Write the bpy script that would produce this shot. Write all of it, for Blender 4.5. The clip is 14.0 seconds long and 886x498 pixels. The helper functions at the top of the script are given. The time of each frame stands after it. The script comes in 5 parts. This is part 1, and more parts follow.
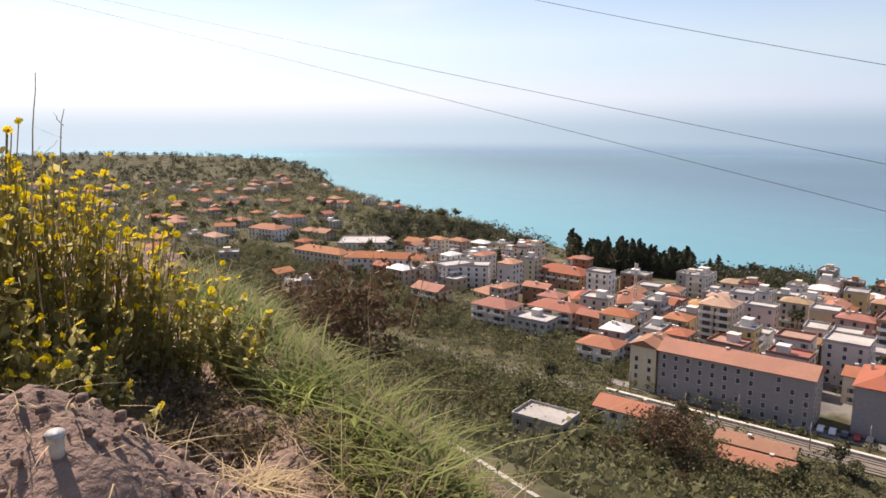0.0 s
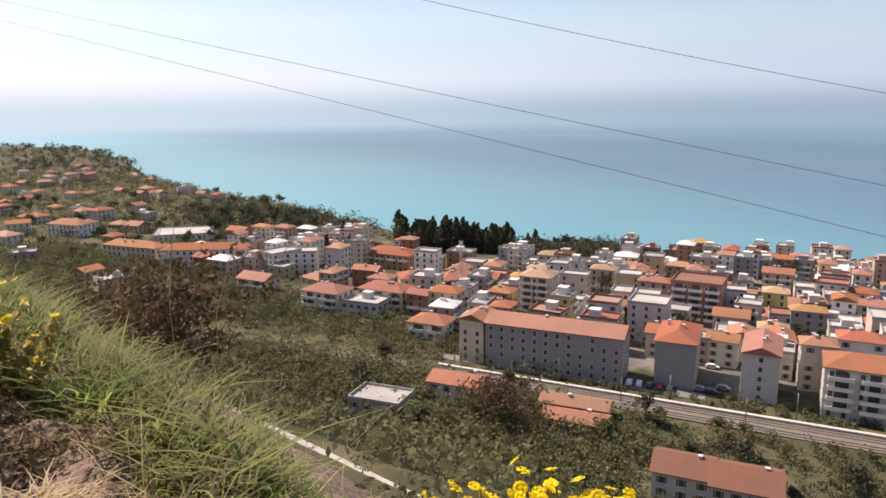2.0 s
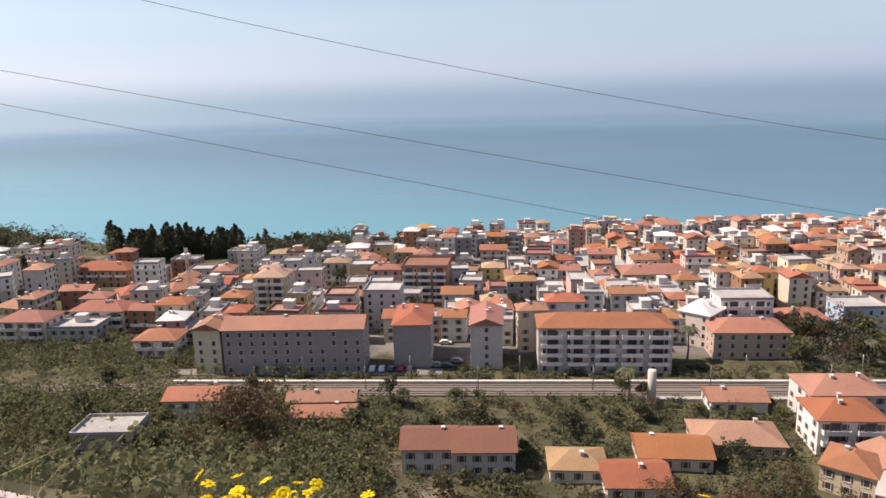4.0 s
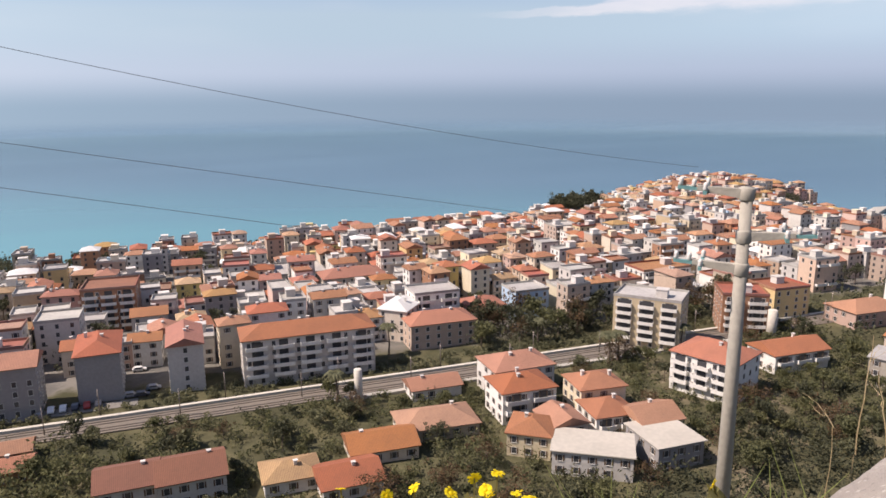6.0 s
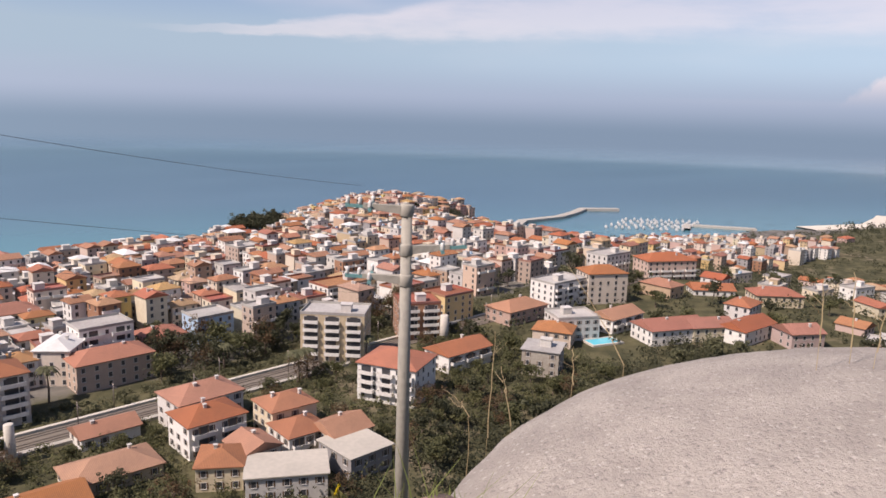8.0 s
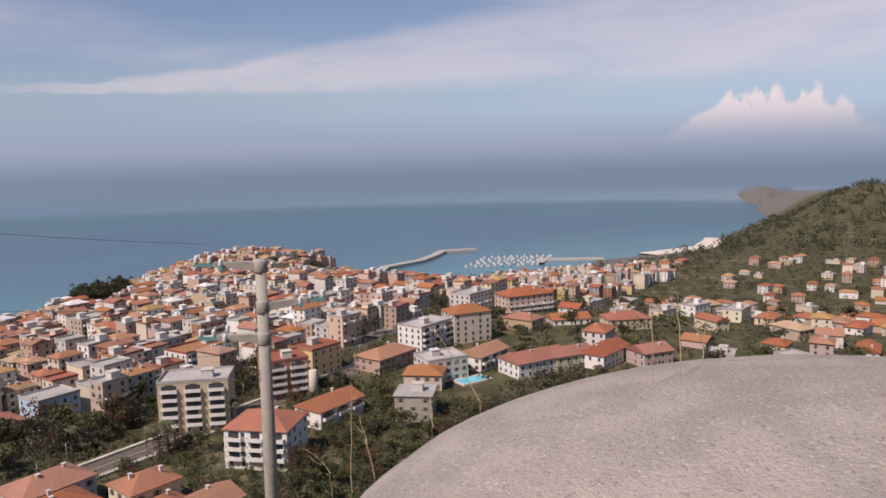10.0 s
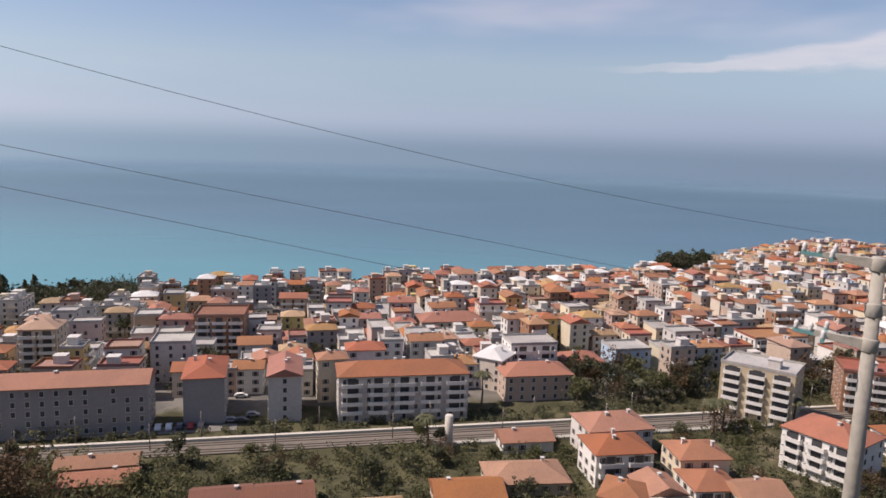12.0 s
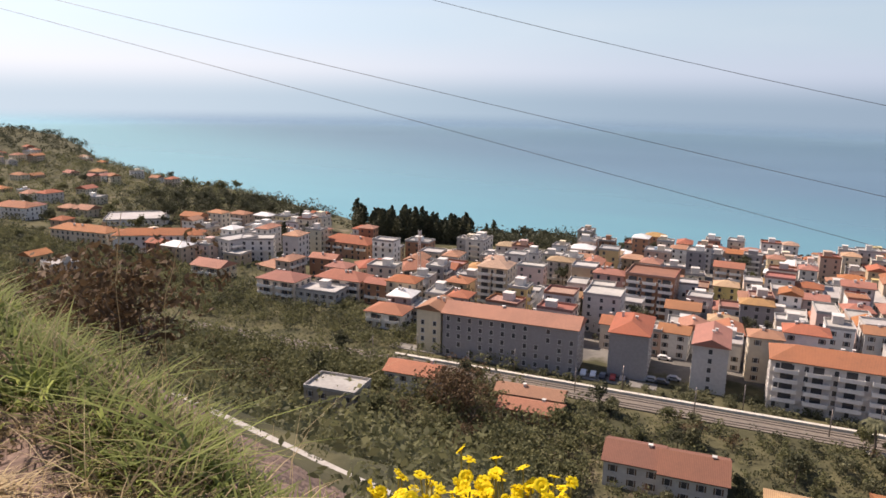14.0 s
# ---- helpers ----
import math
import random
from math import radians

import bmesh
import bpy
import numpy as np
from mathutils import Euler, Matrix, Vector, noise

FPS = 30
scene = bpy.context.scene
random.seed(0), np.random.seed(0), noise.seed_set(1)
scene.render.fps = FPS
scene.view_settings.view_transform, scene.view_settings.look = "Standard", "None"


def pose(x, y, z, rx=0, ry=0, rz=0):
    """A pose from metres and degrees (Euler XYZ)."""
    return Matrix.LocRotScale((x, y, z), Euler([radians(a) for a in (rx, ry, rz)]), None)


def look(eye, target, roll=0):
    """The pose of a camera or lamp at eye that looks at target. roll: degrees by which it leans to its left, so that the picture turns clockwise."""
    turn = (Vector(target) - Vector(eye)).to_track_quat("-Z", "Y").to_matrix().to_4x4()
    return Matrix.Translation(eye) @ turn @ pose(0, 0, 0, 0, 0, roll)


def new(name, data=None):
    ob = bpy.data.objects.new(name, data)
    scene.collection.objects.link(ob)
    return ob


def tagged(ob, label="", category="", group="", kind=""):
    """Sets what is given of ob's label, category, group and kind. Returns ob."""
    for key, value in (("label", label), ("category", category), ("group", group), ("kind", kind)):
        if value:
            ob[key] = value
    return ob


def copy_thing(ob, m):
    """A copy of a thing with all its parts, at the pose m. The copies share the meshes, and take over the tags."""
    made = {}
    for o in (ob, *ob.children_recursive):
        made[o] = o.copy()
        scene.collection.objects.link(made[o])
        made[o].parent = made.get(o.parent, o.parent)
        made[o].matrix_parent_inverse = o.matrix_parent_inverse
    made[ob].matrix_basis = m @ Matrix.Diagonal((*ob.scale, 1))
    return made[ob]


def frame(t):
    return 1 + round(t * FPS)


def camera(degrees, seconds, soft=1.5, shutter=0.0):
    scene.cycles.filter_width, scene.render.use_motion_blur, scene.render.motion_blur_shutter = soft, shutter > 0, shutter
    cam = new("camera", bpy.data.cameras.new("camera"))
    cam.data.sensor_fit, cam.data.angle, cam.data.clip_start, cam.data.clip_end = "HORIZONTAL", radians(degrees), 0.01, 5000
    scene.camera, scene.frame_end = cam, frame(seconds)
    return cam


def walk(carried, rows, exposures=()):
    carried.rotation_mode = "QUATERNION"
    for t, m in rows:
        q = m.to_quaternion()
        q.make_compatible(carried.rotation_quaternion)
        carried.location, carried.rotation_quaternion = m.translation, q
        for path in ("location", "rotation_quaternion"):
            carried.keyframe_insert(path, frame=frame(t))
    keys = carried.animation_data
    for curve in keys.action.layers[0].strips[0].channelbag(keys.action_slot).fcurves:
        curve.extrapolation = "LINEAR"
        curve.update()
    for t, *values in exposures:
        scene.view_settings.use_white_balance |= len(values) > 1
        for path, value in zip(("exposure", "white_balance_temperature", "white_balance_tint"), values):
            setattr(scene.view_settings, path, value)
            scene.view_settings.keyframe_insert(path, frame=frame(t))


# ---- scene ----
# ---- camera ----
cam = camera(63.2, 14.0, soft=1.6)
EYE_Z = 150.0
PATH = [
    (0, 0.70, -10.40, 0.11), (0.5, -3.22, -11.12, 0.12), (1, -6.18, -11.58, 0.50), (1.5, -9.43, -11.86, 0.67),
    (2, -13.23, -11.81, 0.45), (2.5, -17.05, -11.95, 0.62), (3, -22.64, -11.10, 0.54), (3.2, -25.32, -11.35, 0.93),
    (5.3, -49.98, -12.50, 0.77), (5.5, -52.67, -12.45, 0.69), (6, -58.84, -12.33, 0.40), (6.5, -64.32, -12.27, 0.00),
    (7, -69.38, -11.85, -0.24), (7.5, -76.74, -11.20, 0.05), (8, -83.66, -10.51, -1.68), (8.2, -86.46, -10.36, -2.00),
    (9.3, -98.20, -7.60, -0.30), (10.3, -91.05, -5.90, 1.89), (10.5, -86.16, -5.77, 1.17), (11, -71.23, -6.83, -0.93),
    (11.5, -59.49, -7.49, -1.86), (12, -50.28, -8.64, -1.83), (12.5, -37.06, -10.19, -0.63), (13, -23.39, -10.76, -0.88),
    (13.5, -16.66, -11.86, -0.97), (14, -16.25, -12.60, -1.12)]


def eye(yaw):
    a = radians(yaw)
    return -0.45 * math.sin(a), 0.45 * math.cos(a) - 0.3, EYE_Z


walk(cam, [(t, pose(*eye(a), 90 + p, r, a)) for t, a, p, r in PATH],
     [(0.0, 0.57, 7250, 23), (3.0, 0.5, 7150, 23), (6.5, 0.35, 6950, 22), (8.0, 0.18, 6900, 24), (10.3, -0.15, 6900, 26), (11.0, -0.05, 6900, 25), (12.5, 0.15, 6800, 22), (14.0, 0.48, 7250, 23)])

# ---- sky, sun ----
SUN_YAW, SUN_UP = 42.0, 50.0
SKY, CLOUD = 0.105, (7.8, 7.6, 7.7)
world = bpy.data.worlds.new("sky")
scene.world = world
world.use_nodes = True


def nodes_of(tree):
    tree.nodes.clear()

    def node(kind, operation="", data_type="", smooth_step=False):
        n = tree.nodes.new(kind)
        if operation:
            n.operation = operation
        if data_type:
            n.data_type = data_type
        if smooth_step:
            n.interpolation_type = "SMOOTHSTEP"
        return n

    def put(n, **links):
        for key, value in links.items():
            spot = n.inputs[int(key[1:])] if key[0] == "i" and key[1:].isdigit() else n.inputs[key.replace("_", " ")]
            if isinstance(value, bpy.types.NodeSocket):
                tree.links.new(value, spot)
            else:
                spot.default_value = value
        return n

    def math_(op, a, b=0.0, c=0.0):
        n = node("ShaderNodeMath", operation=op)
        put(n, i0=a, i1=b, i2=c)
        return n.outputs[0]

    def ramp(v, a, b, lo=0.0, hi=1.0):
        n = node("ShaderNodeMapRange", smooth_step=True)
        put(n, i0=v, i1=a, i2=b, i3=lo, i4=hi)
        return n.outputs[0]

    def mix(k, a, b):
        n = node("ShaderNodeMix", data_type="RGBA")
        for spot, value in zip((n.inputs[0], n.inputs[6], n.inputs[7]), (k, a, b)):
            if isinstance(value, bpy.types.NodeSocket):
                tree.links.new(value, spot)
            else:
                spot.default_value = value if isinstance(value, float) else (*value, 1.0)
        return n.outputs[2]

    def fuzz(vec, scale, detail=3.0, rough=0.55):
        n = node("ShaderNodeTexNoise")
        put(n, Vector=vec, Scale=scale, Detail=detail, Roughness=rough)
        return n.outputs[0]

    return node, put, math_, ramp, mix, fuzz


def build_sky():
    node, put, math_, ramp, mix, fuzz = nodes_of(world.node_tree)
    tc = node("ShaderNodeTexCoord")
    sep = put(node("ShaderNodeSeparateXYZ"), i0=tc.outputs["Generated"])
    x, y, z = sep.outputs
    low = math_("MAXIMUM", z, 0.10)
    comb = put(node("ShaderNodeCombineXYZ"), i0=x, i1=y, i2=low)
    sky = node("ShaderNodeTexSky")
    sky.sky_type, sky.sun_disc, sky.sun_elevation, sky.sun_rotation = "NISHITA", False, radians(SUN_UP), radians(-SUN_YAW)
    sky.altitude, sky.air_density, sky.dust_density, sky.ozone_density = 150, 1.0, 0.75, 3.0
    put(sky, Vector=comb.outputs[0])
    # yaw of the direction, in degrees, and its height
    yaw = math_("MULTIPLY", math_("ARCTAN2", math_("MULTIPLY", x, -1.0), y), 57.2958)
    up = math_("MULTIPLY", math_("ARCSINE", z), 57.2958)
    flat = put(node("ShaderNodeCombineXYZ"), i0=math_("MULTIPLY", yaw, 0.05), i1=math_("MULTIPLY", up, 0.22), i2=0.0)
    n1 = fuzz(flat.outputs[0], 2.2, 6.0, 0.6)
    n2 = fuzz(flat.outputs[0], 0.8, 3.0, 0.5)
    # long veil of cloud: a tapering band that thickens to the right
    mid = ramp(yaw, -62.0, -110.0, 5.6, 9.2)
    half = ramp(yaw, -60.0, -112.0, 0.2, 3.6)
    off = math_("ABSOLUTE", math_("SUBTRACT", math_("ADD", up, math_("MULTIPLY", math_("SUBTRACT", n1, 0.5), 2.2)), mid))
    veil = math_("MULTIPLY", ramp(math_("DIVIDE", off, half), 1.15, 0.45), ramp(n1, 0.25, 0.6, 0.6, 1.0))
    veil = math_("MULTIPLY", veil, ramp(yaw, -60.0, -72.0))
    thin = math_("MULTIPLY", ramp(n2, 0.48, 0.78), ramp(up, 3.0, 10.0, 0.1, 0.55))
    # heaped cloud low over the bay
    even = put(node("ShaderNodeCombineXYZ"), i0=math_("MULTIPLY", yaw, 0.1), i1=math_("MULTIPLY", up, 0.06), i2=0.0)
    bumps = fuzz(even.outputs[0], 7.0, 3.0, 0.5)
    dx = math_("DIVIDE", math_("ADD", yaw, 119.3), 8.8)
    base = ramp(up, 1.0, 1.5)
    top = math_("ADD", 4.8, math_("MULTIPLY", math_("SUBTRACT", bumps, 0.5), 5.0))
    heap = math_("MULTIPLY", base, ramp(math_("ADD", math_("DIVIDE", up, top), math_("MULTIPLY", dx, dx)), 1.06, 0.9))
    strip = math_("MULTIPLY", ramp(math_("ABSOLUTE", math_("SUBTRACT", up, 1.4)), 0.5, 0.1, 0.0, 0.35), ramp(yaw, -96.0, -106.0))
    cover = math_("MINIMUM", math_("ADD", math_("ADD", math_("MULTIPLY", veil, 0.45), math_("MULTIPLY", thin, 0.6)), math_("ADD", heap, strip)), 0.92)
    col = mix(cover, sky.outputs[0], CLOUD)
    back = put(node("ShaderNodeBackground"), Color=col, Strength=SKY)
    out = node("ShaderNodeOutputWorld")
    world.node_tree.links.new(back.outputs[0], out.inputs[0])


build_sky()
sun = new("sun", bpy.data.lights.new("sun", "SUN"))
sun.data.energy, sun.data.angle, sun.data.color = 4.7, radians(0.55), (1.0, 0.94, 0.84)
_a, _e = radians(SUN_YAW), radians(SUN_UP)
sun.matrix_world = look((-math.sin(_a) * math.cos(_e) * 50, math.cos(_a) * math.cos(_e) * 50, 150 + math.sin(_e) * 50), (0, 0, 150))


# ---- materials ----
def material(name, build):
    m = bpy.data.materials.new(name)
    m.use_nodes = True
    tools = nodes_of(m.node_tree)
    node = tools[0]
    shader = node("ShaderNodeBsdfPrincipled")
    out = node("ShaderNodeOutputMaterial")
    m.node_tree.links.new(shader.outputs[0], out.inputs[0])
    build(m.node_tree, shader, *tools)
    return m


def link_to(tree, value, spot):
    if isinstance(value, bpy.types.NodeSocket):
        tree.links.new(value, spot)
    elif isinstance(value, tuple):
        spot.default_value = (*value, 1.0)
    else:
        spot.default_value = value


def plain(name, colour, other=None, grain=6.0, rough=0.8, bump=0.15, stain=0.35, vary=0.0, metal=0.0, wave=0.0, spec=0.3):
    """Paint, stone, soil and the like: two colours mixed by noise at two scales, and relief. vary: how far single objects differ."""
    other = other or tuple(c * 0.7 for c in colour)

    def build(tree, shader, node, put, math_, ramp, mix, fuzz):
        tc = node("ShaderNodeTexCoord")
        p = tc.outputs["Object"]
        fine, wide = fuzz(p, grain, 5.0), fuzz(p, grain * 0.09, 4.0, 0.6)
        k = math_("ADD", math_("MULTIPLY", ramp(fine, 0.3, 0.7), 0.45), math_("MULTIPLY", ramp(wide, 0.35, 0.7), stain))
        col = mix(k, colour, other)
        if vary:
            info = node("ShaderNodeObjectInfo")
            hsv = node("ShaderNodeHueSaturation")
            chance = math_("FRACT", math_("ADD", info.outputs["Random"], node("ShaderNodeNewGeometry").outputs["Random Per Island"]))
            put(hsv, Hue=ramp(chance, 0.0, 1.0, 0.5 - 0.035 * vary, 0.5 + 0.03 * vary), Saturation=ramp(math_("FRACT", math_("MULTIPLY", chance, 13.7)), 0.0, 1.0, 1.0 - 0.5 * vary, 1.08),
                Value=math_("ADD", 1.0 - 0.35 * vary, math_("MULTIPLY", math_("FRACT", math_("MULTIPLY", chance, 7.31)), 0.6 * vary)))
            tree.links.new(col, hsv.inputs["Color"])
            col = hsv.outputs[0]
        height = fine
        if wave:
            w = node("ShaderNodeTexWave")
            put(w, Vector=p, Scale=wave, Distortion=0.6)
            col2 = mix(ramp(w.outputs[1], 0.0, 0.5, 0.45, 0.0), col, (0.10, 0.045, 0.03))
            col, height = col2, math_("ADD", w.outputs[1], math_("MULTIPLY", fine, 0.4))
        b = node("ShaderNodeBump")
        put(b, Strength=bump, Distance=0.05, Height=height)
        link_to(tree, col, shader.inputs["Base Color"])
        link_to(tree, b.outputs[0], shader.inputs["Normal"])
        shader.inputs["Roughness"].default_value = rough
        shader.inputs["Metallic"].default_value = metal
        shader.inputs["Specular IOR Level"].default_value = spec

    return material(name, build)


def leafy(name, dark, light, scale=0.4, through_light=0.25):
    """Leaves: colours vary from leaf to leaf and by patches; some light passes through."""
    def build(tree, shader, node, put, math_, ramp, mix, fuzz):
        geo, tc, info = node("ShaderNodeNewGeometry"), node("ShaderNodeTexCoord"), node("ShaderNodeObjectInfo")
        k = math_("ADD", math_("MULTIPLY", geo.outputs["Random Per Island"], 0.55), math_("MULTIPLY", ramp(fuzz(tc.outputs["Object"], scale, 3.0), 0.3, 0.7), 0.3))
        k = math_("ADD", k, math_("MULTIPLY", info.outputs["Random"], 0.2))
        col = mix(k, dark, light)
        link_to(tree, col, shader.inputs["Base Color"])
        shader.inputs["Roughness"].default_value = 0.7
        shader.inputs["Specular IOR Level"].default_value = 0.2
        tr = node("ShaderNodeBsdfTranslucent")
        tree.links.new(col, tr.inputs[0])
        add = node("ShaderNodeMixShader")
        add.inputs[0].default_value = through_light
        tree.links.new(shader.outputs[0], add.inputs[1])
        tree.links.new(tr.outputs[0], add.inputs[2])
        out = [n for n in tree.nodes if n.type == "OUTPUT_MATERIAL"][0]
        tree.links.new(add.outputs[0], out.inputs[0])

    return material(name, build)


def ground_material():
    def build(tree, shader, node, put, math_, ramp, mix, fuzz):
        p = node("ShaderNodeTexCoord").outputs["Object"]
        big, mid, fine = fuzz(p, 0.011, 5.0, 0.6), fuzz(p, 0.09, 4.0, 0.6), fuzz(p, 1.3, 4.0, 0.6)
        green = mix(ramp(mid, 0.35, 0.65), (0.06, 0.06, 0.034), (0.12, 0.11, 0.06))
        bare = mix(ramp(fine, 0.3, 0.7), (0.26, 0.21, 0.15), (0.17, 0.14, 0.10))
        col = mix(ramp(math_("ADD", math_("MULTIPLY", big, 0.6), math_("MULTIPLY", mid, 0.4)), 0.56, 0.68), green, bare)
        sep = node("ShaderNodeSeparateXYZ")
        tree.links.new(p, sep.inputs[0])
        u = math_("ADD", math_("MULTIPLY", sep.outputs[0], 0.623), math_("MULTIPLY", sep.outputs[1], 0.782))
        s = math_("SUBTRACT", math_("MULTIPLY", sep.outputs[0], 0.782), math_("MULTIPLY", sep.outputs[1], 0.623))
        paved = mix(ramp(mid, 0.4, 0.6), (0.22, 0.205, 0.185), (0.13, 0.125, 0.12))
        wobble = math_("MULTIPLY", math_("SUBTRACT", mid, 0.5), 40.0)
        town = math_("MULTIPLY", ramp(math_("ADD", u, wobble), 212.0, 222.0), ramp(math_("ADD", s, wobble), -80.0, -60.0))
        town = math_("MULTIPLY", town, math_("SUBTRACT", 1.0, math_("MULTIPLY", ramp(s, 280.0, 360.0), ramp(u, 330.0, 290.0))))
        col = mix(math_("MULTIPLY", town, 0.85), col, paved)
        link_to(tree, col, shader.inputs["Base Color"])
        b = node("ShaderNodeBump")
        put(b, Strength=0.5, Distance=0.3, Height=fine)
        link_to(tree, b.outputs[0], shader.inputs["Normal"])
        shader.inputs["Roughness"].default_value = 0.95
        shader.inputs["Specular IOR Level"].default_value = 0.1

    return material("hillside_earth", build)


def water_material():
    def build(tree, shader, node, put, math_, ramp, mix, fuzz):
        p = node("ShaderNodeTexCoord").outputs["Object"]
        sep = node("ShaderNodeSeparateXYZ")
        tree.links.new(p, sep.inputs[0])
        u = math_("ADD", math_("MULTIPLY", sep.outputs[0], 0.623), math_("MULTIPLY", sep.outputs[1], 0.782))
        s = math_("SUBTRACT", math_("MULTIPLY", sep.outputs[0], 0.782), math_("MULTIPLY", sep.outputs[1], 0.623))
        stretch = node("ShaderNodeCombineXYZ")
        put(stretch, i0=math_("MULTIPLY", s, 0.0016), i1=math_("MULTIPLY", u, 0.005), i2=0.0)
        drift = fuzz(stretch.outputs[0], 1.0, 5.0, 0.6)
        # shallow water over sand off the beaches, deepening outwards and towards the harbour
        off = math_("ADD", math_("ADD", u, math_("MULTIPLY", math_("SUBTRACT", drift, 0.5), 420.0)), math_("MULTIPLY", s, 0.55))
        shallow = ramp(off, 350.0, 1500.0, 1.0, 0.0)
        deep = mix(ramp(drift, 0.35, 0.7), (0.046, 0.115, 0.165), (0.062, 0.14, 0.195))
        col = mix(shallow, deep, (0.10, 0.305, 0.33))
        reef = math_("MULTIPLY", ramp(fuzz(p, 0.03, 4.0, 0.6), 0.58, 0.64), ramp(u, 640.0, 700.0, 0.8, 0.0))
        col = mix(reef, col, (0.03, 0.10, 0.12))
        link_to(tree, col, shader.inputs["Base Color"])
        b = node("ShaderNodeBump")
        put(b, Strength=0.07, Distance=0.4, Height=fuzz(p, 0.25, 4.0, 0.6))
        link_to(tree, b.outputs[0], shader.inputs["Normal"])
        shader.inputs["Roughness"].default_value = 0.25
        shader.inputs["Specular IOR Level"].default_value = 0.45

    return material("sea_water", build)


def haze_material():
    """Bright haze painted as emission over the far sea: clear at the foot, dense at the horizon, thinning upwards."""
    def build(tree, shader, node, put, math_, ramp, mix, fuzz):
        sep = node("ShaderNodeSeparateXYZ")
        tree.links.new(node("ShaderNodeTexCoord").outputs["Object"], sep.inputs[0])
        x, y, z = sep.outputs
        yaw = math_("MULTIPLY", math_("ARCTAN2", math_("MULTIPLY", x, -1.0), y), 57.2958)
        # haze colours painted by yaw, brighter towards the sun's side
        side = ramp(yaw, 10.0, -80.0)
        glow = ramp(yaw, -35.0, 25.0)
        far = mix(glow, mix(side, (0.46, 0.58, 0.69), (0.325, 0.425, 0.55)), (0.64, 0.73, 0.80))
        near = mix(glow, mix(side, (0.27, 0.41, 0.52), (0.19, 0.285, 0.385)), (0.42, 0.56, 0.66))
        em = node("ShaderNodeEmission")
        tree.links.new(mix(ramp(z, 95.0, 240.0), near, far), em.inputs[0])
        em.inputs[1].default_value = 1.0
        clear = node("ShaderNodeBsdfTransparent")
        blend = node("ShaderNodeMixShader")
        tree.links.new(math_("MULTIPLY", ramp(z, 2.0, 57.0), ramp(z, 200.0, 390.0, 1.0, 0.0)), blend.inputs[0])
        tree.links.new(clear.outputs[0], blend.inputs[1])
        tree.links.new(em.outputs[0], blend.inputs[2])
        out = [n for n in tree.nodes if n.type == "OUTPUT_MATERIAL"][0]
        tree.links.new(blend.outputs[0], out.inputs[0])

    return material("painted_haze", build)


WALLS = {
    "grey": plain("wall_grey", (0.33, 0.315, 0.31), (0.25, 0.24, 0.235), 1.2),
    "pale": plain("wall_pale", (0.62, 0.59, 0.54), (0.47, 0.44, 0.40), 1.2, vary=0.4),
    "white": plain("wall_white", (0.78, 0.76, 0.71), (0.60, 0.57, 0.52), 1.0),
    "cream": plain("wall_cream", (0.70, 0.60, 0.45), (0.56, 0.46, 0.33), 1.0, vary=0.5),
    "tan": plain("wall_tan", (0.50, 0.38, 0.26), (0.38, 0.29, 0.20), 1.0, vary=0.5),
    "brown": plain("wall_brown", (0.36, 0.19, 0.11), (0.26, 0.14, 0.09), 1.0),
    "pink": plain("wall_pink", (0.58, 0.42, 0.34), (0.46, 0.33, 0.27), 1.0, vary=0.5),
    "yellow": plain("wall_yellow", (0.66, 0.50, 0.24), (0.52, 0.40, 0.20), 1.0, vary=0.4),
    "blue": plain("wall_blue", (0.40, 0.55, 0.68), (0.32, 0.44, 0.55), 1.0),
    "stone": plain("wall_stone", (0.42, 0.38, 0.32), (0.26, 0.23, 0.19), 1.6, bump=0.5),
    "brick": plain("wall_brick", (0.46, 0.27, 0.17), (0.34, 0.20, 0.13), 1.6),
}
TILE = plain("roof_tiles", (0.44, 0.175, 0.09), (0.31, 0.135, 0.075), 1.4, 0.85, 0.6, 0.5, vary=0.34, wave=0.9)
TILE_OLD = plain("roof_tiles_old", (0.40, 0.17, 0.10), (0.27, 0.13, 0.085), 1.4, 0.9, 0.6, 0.5, vary=0.6, wave=0.9)
TILE_BROWN = plain("roof_tiles_brown", (0.25, 0.12, 0.085), (0.19, 0.095, 0.07), 1.4, 0.9, 0.5, 0.4, vary=0.15, wave=0.9)
TILE_TAN = plain("roof_tiles_tan", (0.52, 0.31, 0.15), (0.36, 0.22, 0.12), 1.4, 0.9, 0.6, 0.5, vary=0.5, wave=0.9)
SLAB = plain("roof_slab", (0.46, 0.44, 0.40), (0.30, 0.28, 0.26), 0.8, 0.9, 0.3, 0.5, vary=0.5)
SLAB_PALE = plain("roof_slab_pale", (0.50, 0.46, 0.39), (0.38, 0.35, 0.30), 0.8, 0.9, 0.3, 0.4)
SLAB_WHITE = plain("roof_membrane", (0.74, 0.73, 0.70), (0.55, 0.54, 0.51), 0.6, 0.6, 0.1, 0.4, vary=0.2)
GLASS = plain("window_dark", (0.075, 0.075, 0.08), (0.04, 0.042, 0.046), 2.0, 0.2, 0.0, spec=0.5)
SHUTTER = plain("shutter_brown", (0.16, 0.10, 0.06), None, 9.0, 0.6)
FRAME = plain("window_frame_white", (0.70, 0.68, 0.64), None, 6.0, 0.5)
CONCRETE = plain("concrete", (0.46, 0.43, 0.38), (0.32, 0.30, 0.26), 3.0, 0.9, 0.3)
ASPHALT = plain("asphalt", (0.23, 0.215, 0.19), (0.16, 0.15, 0.135), 2.0, 0.9, 0.3)
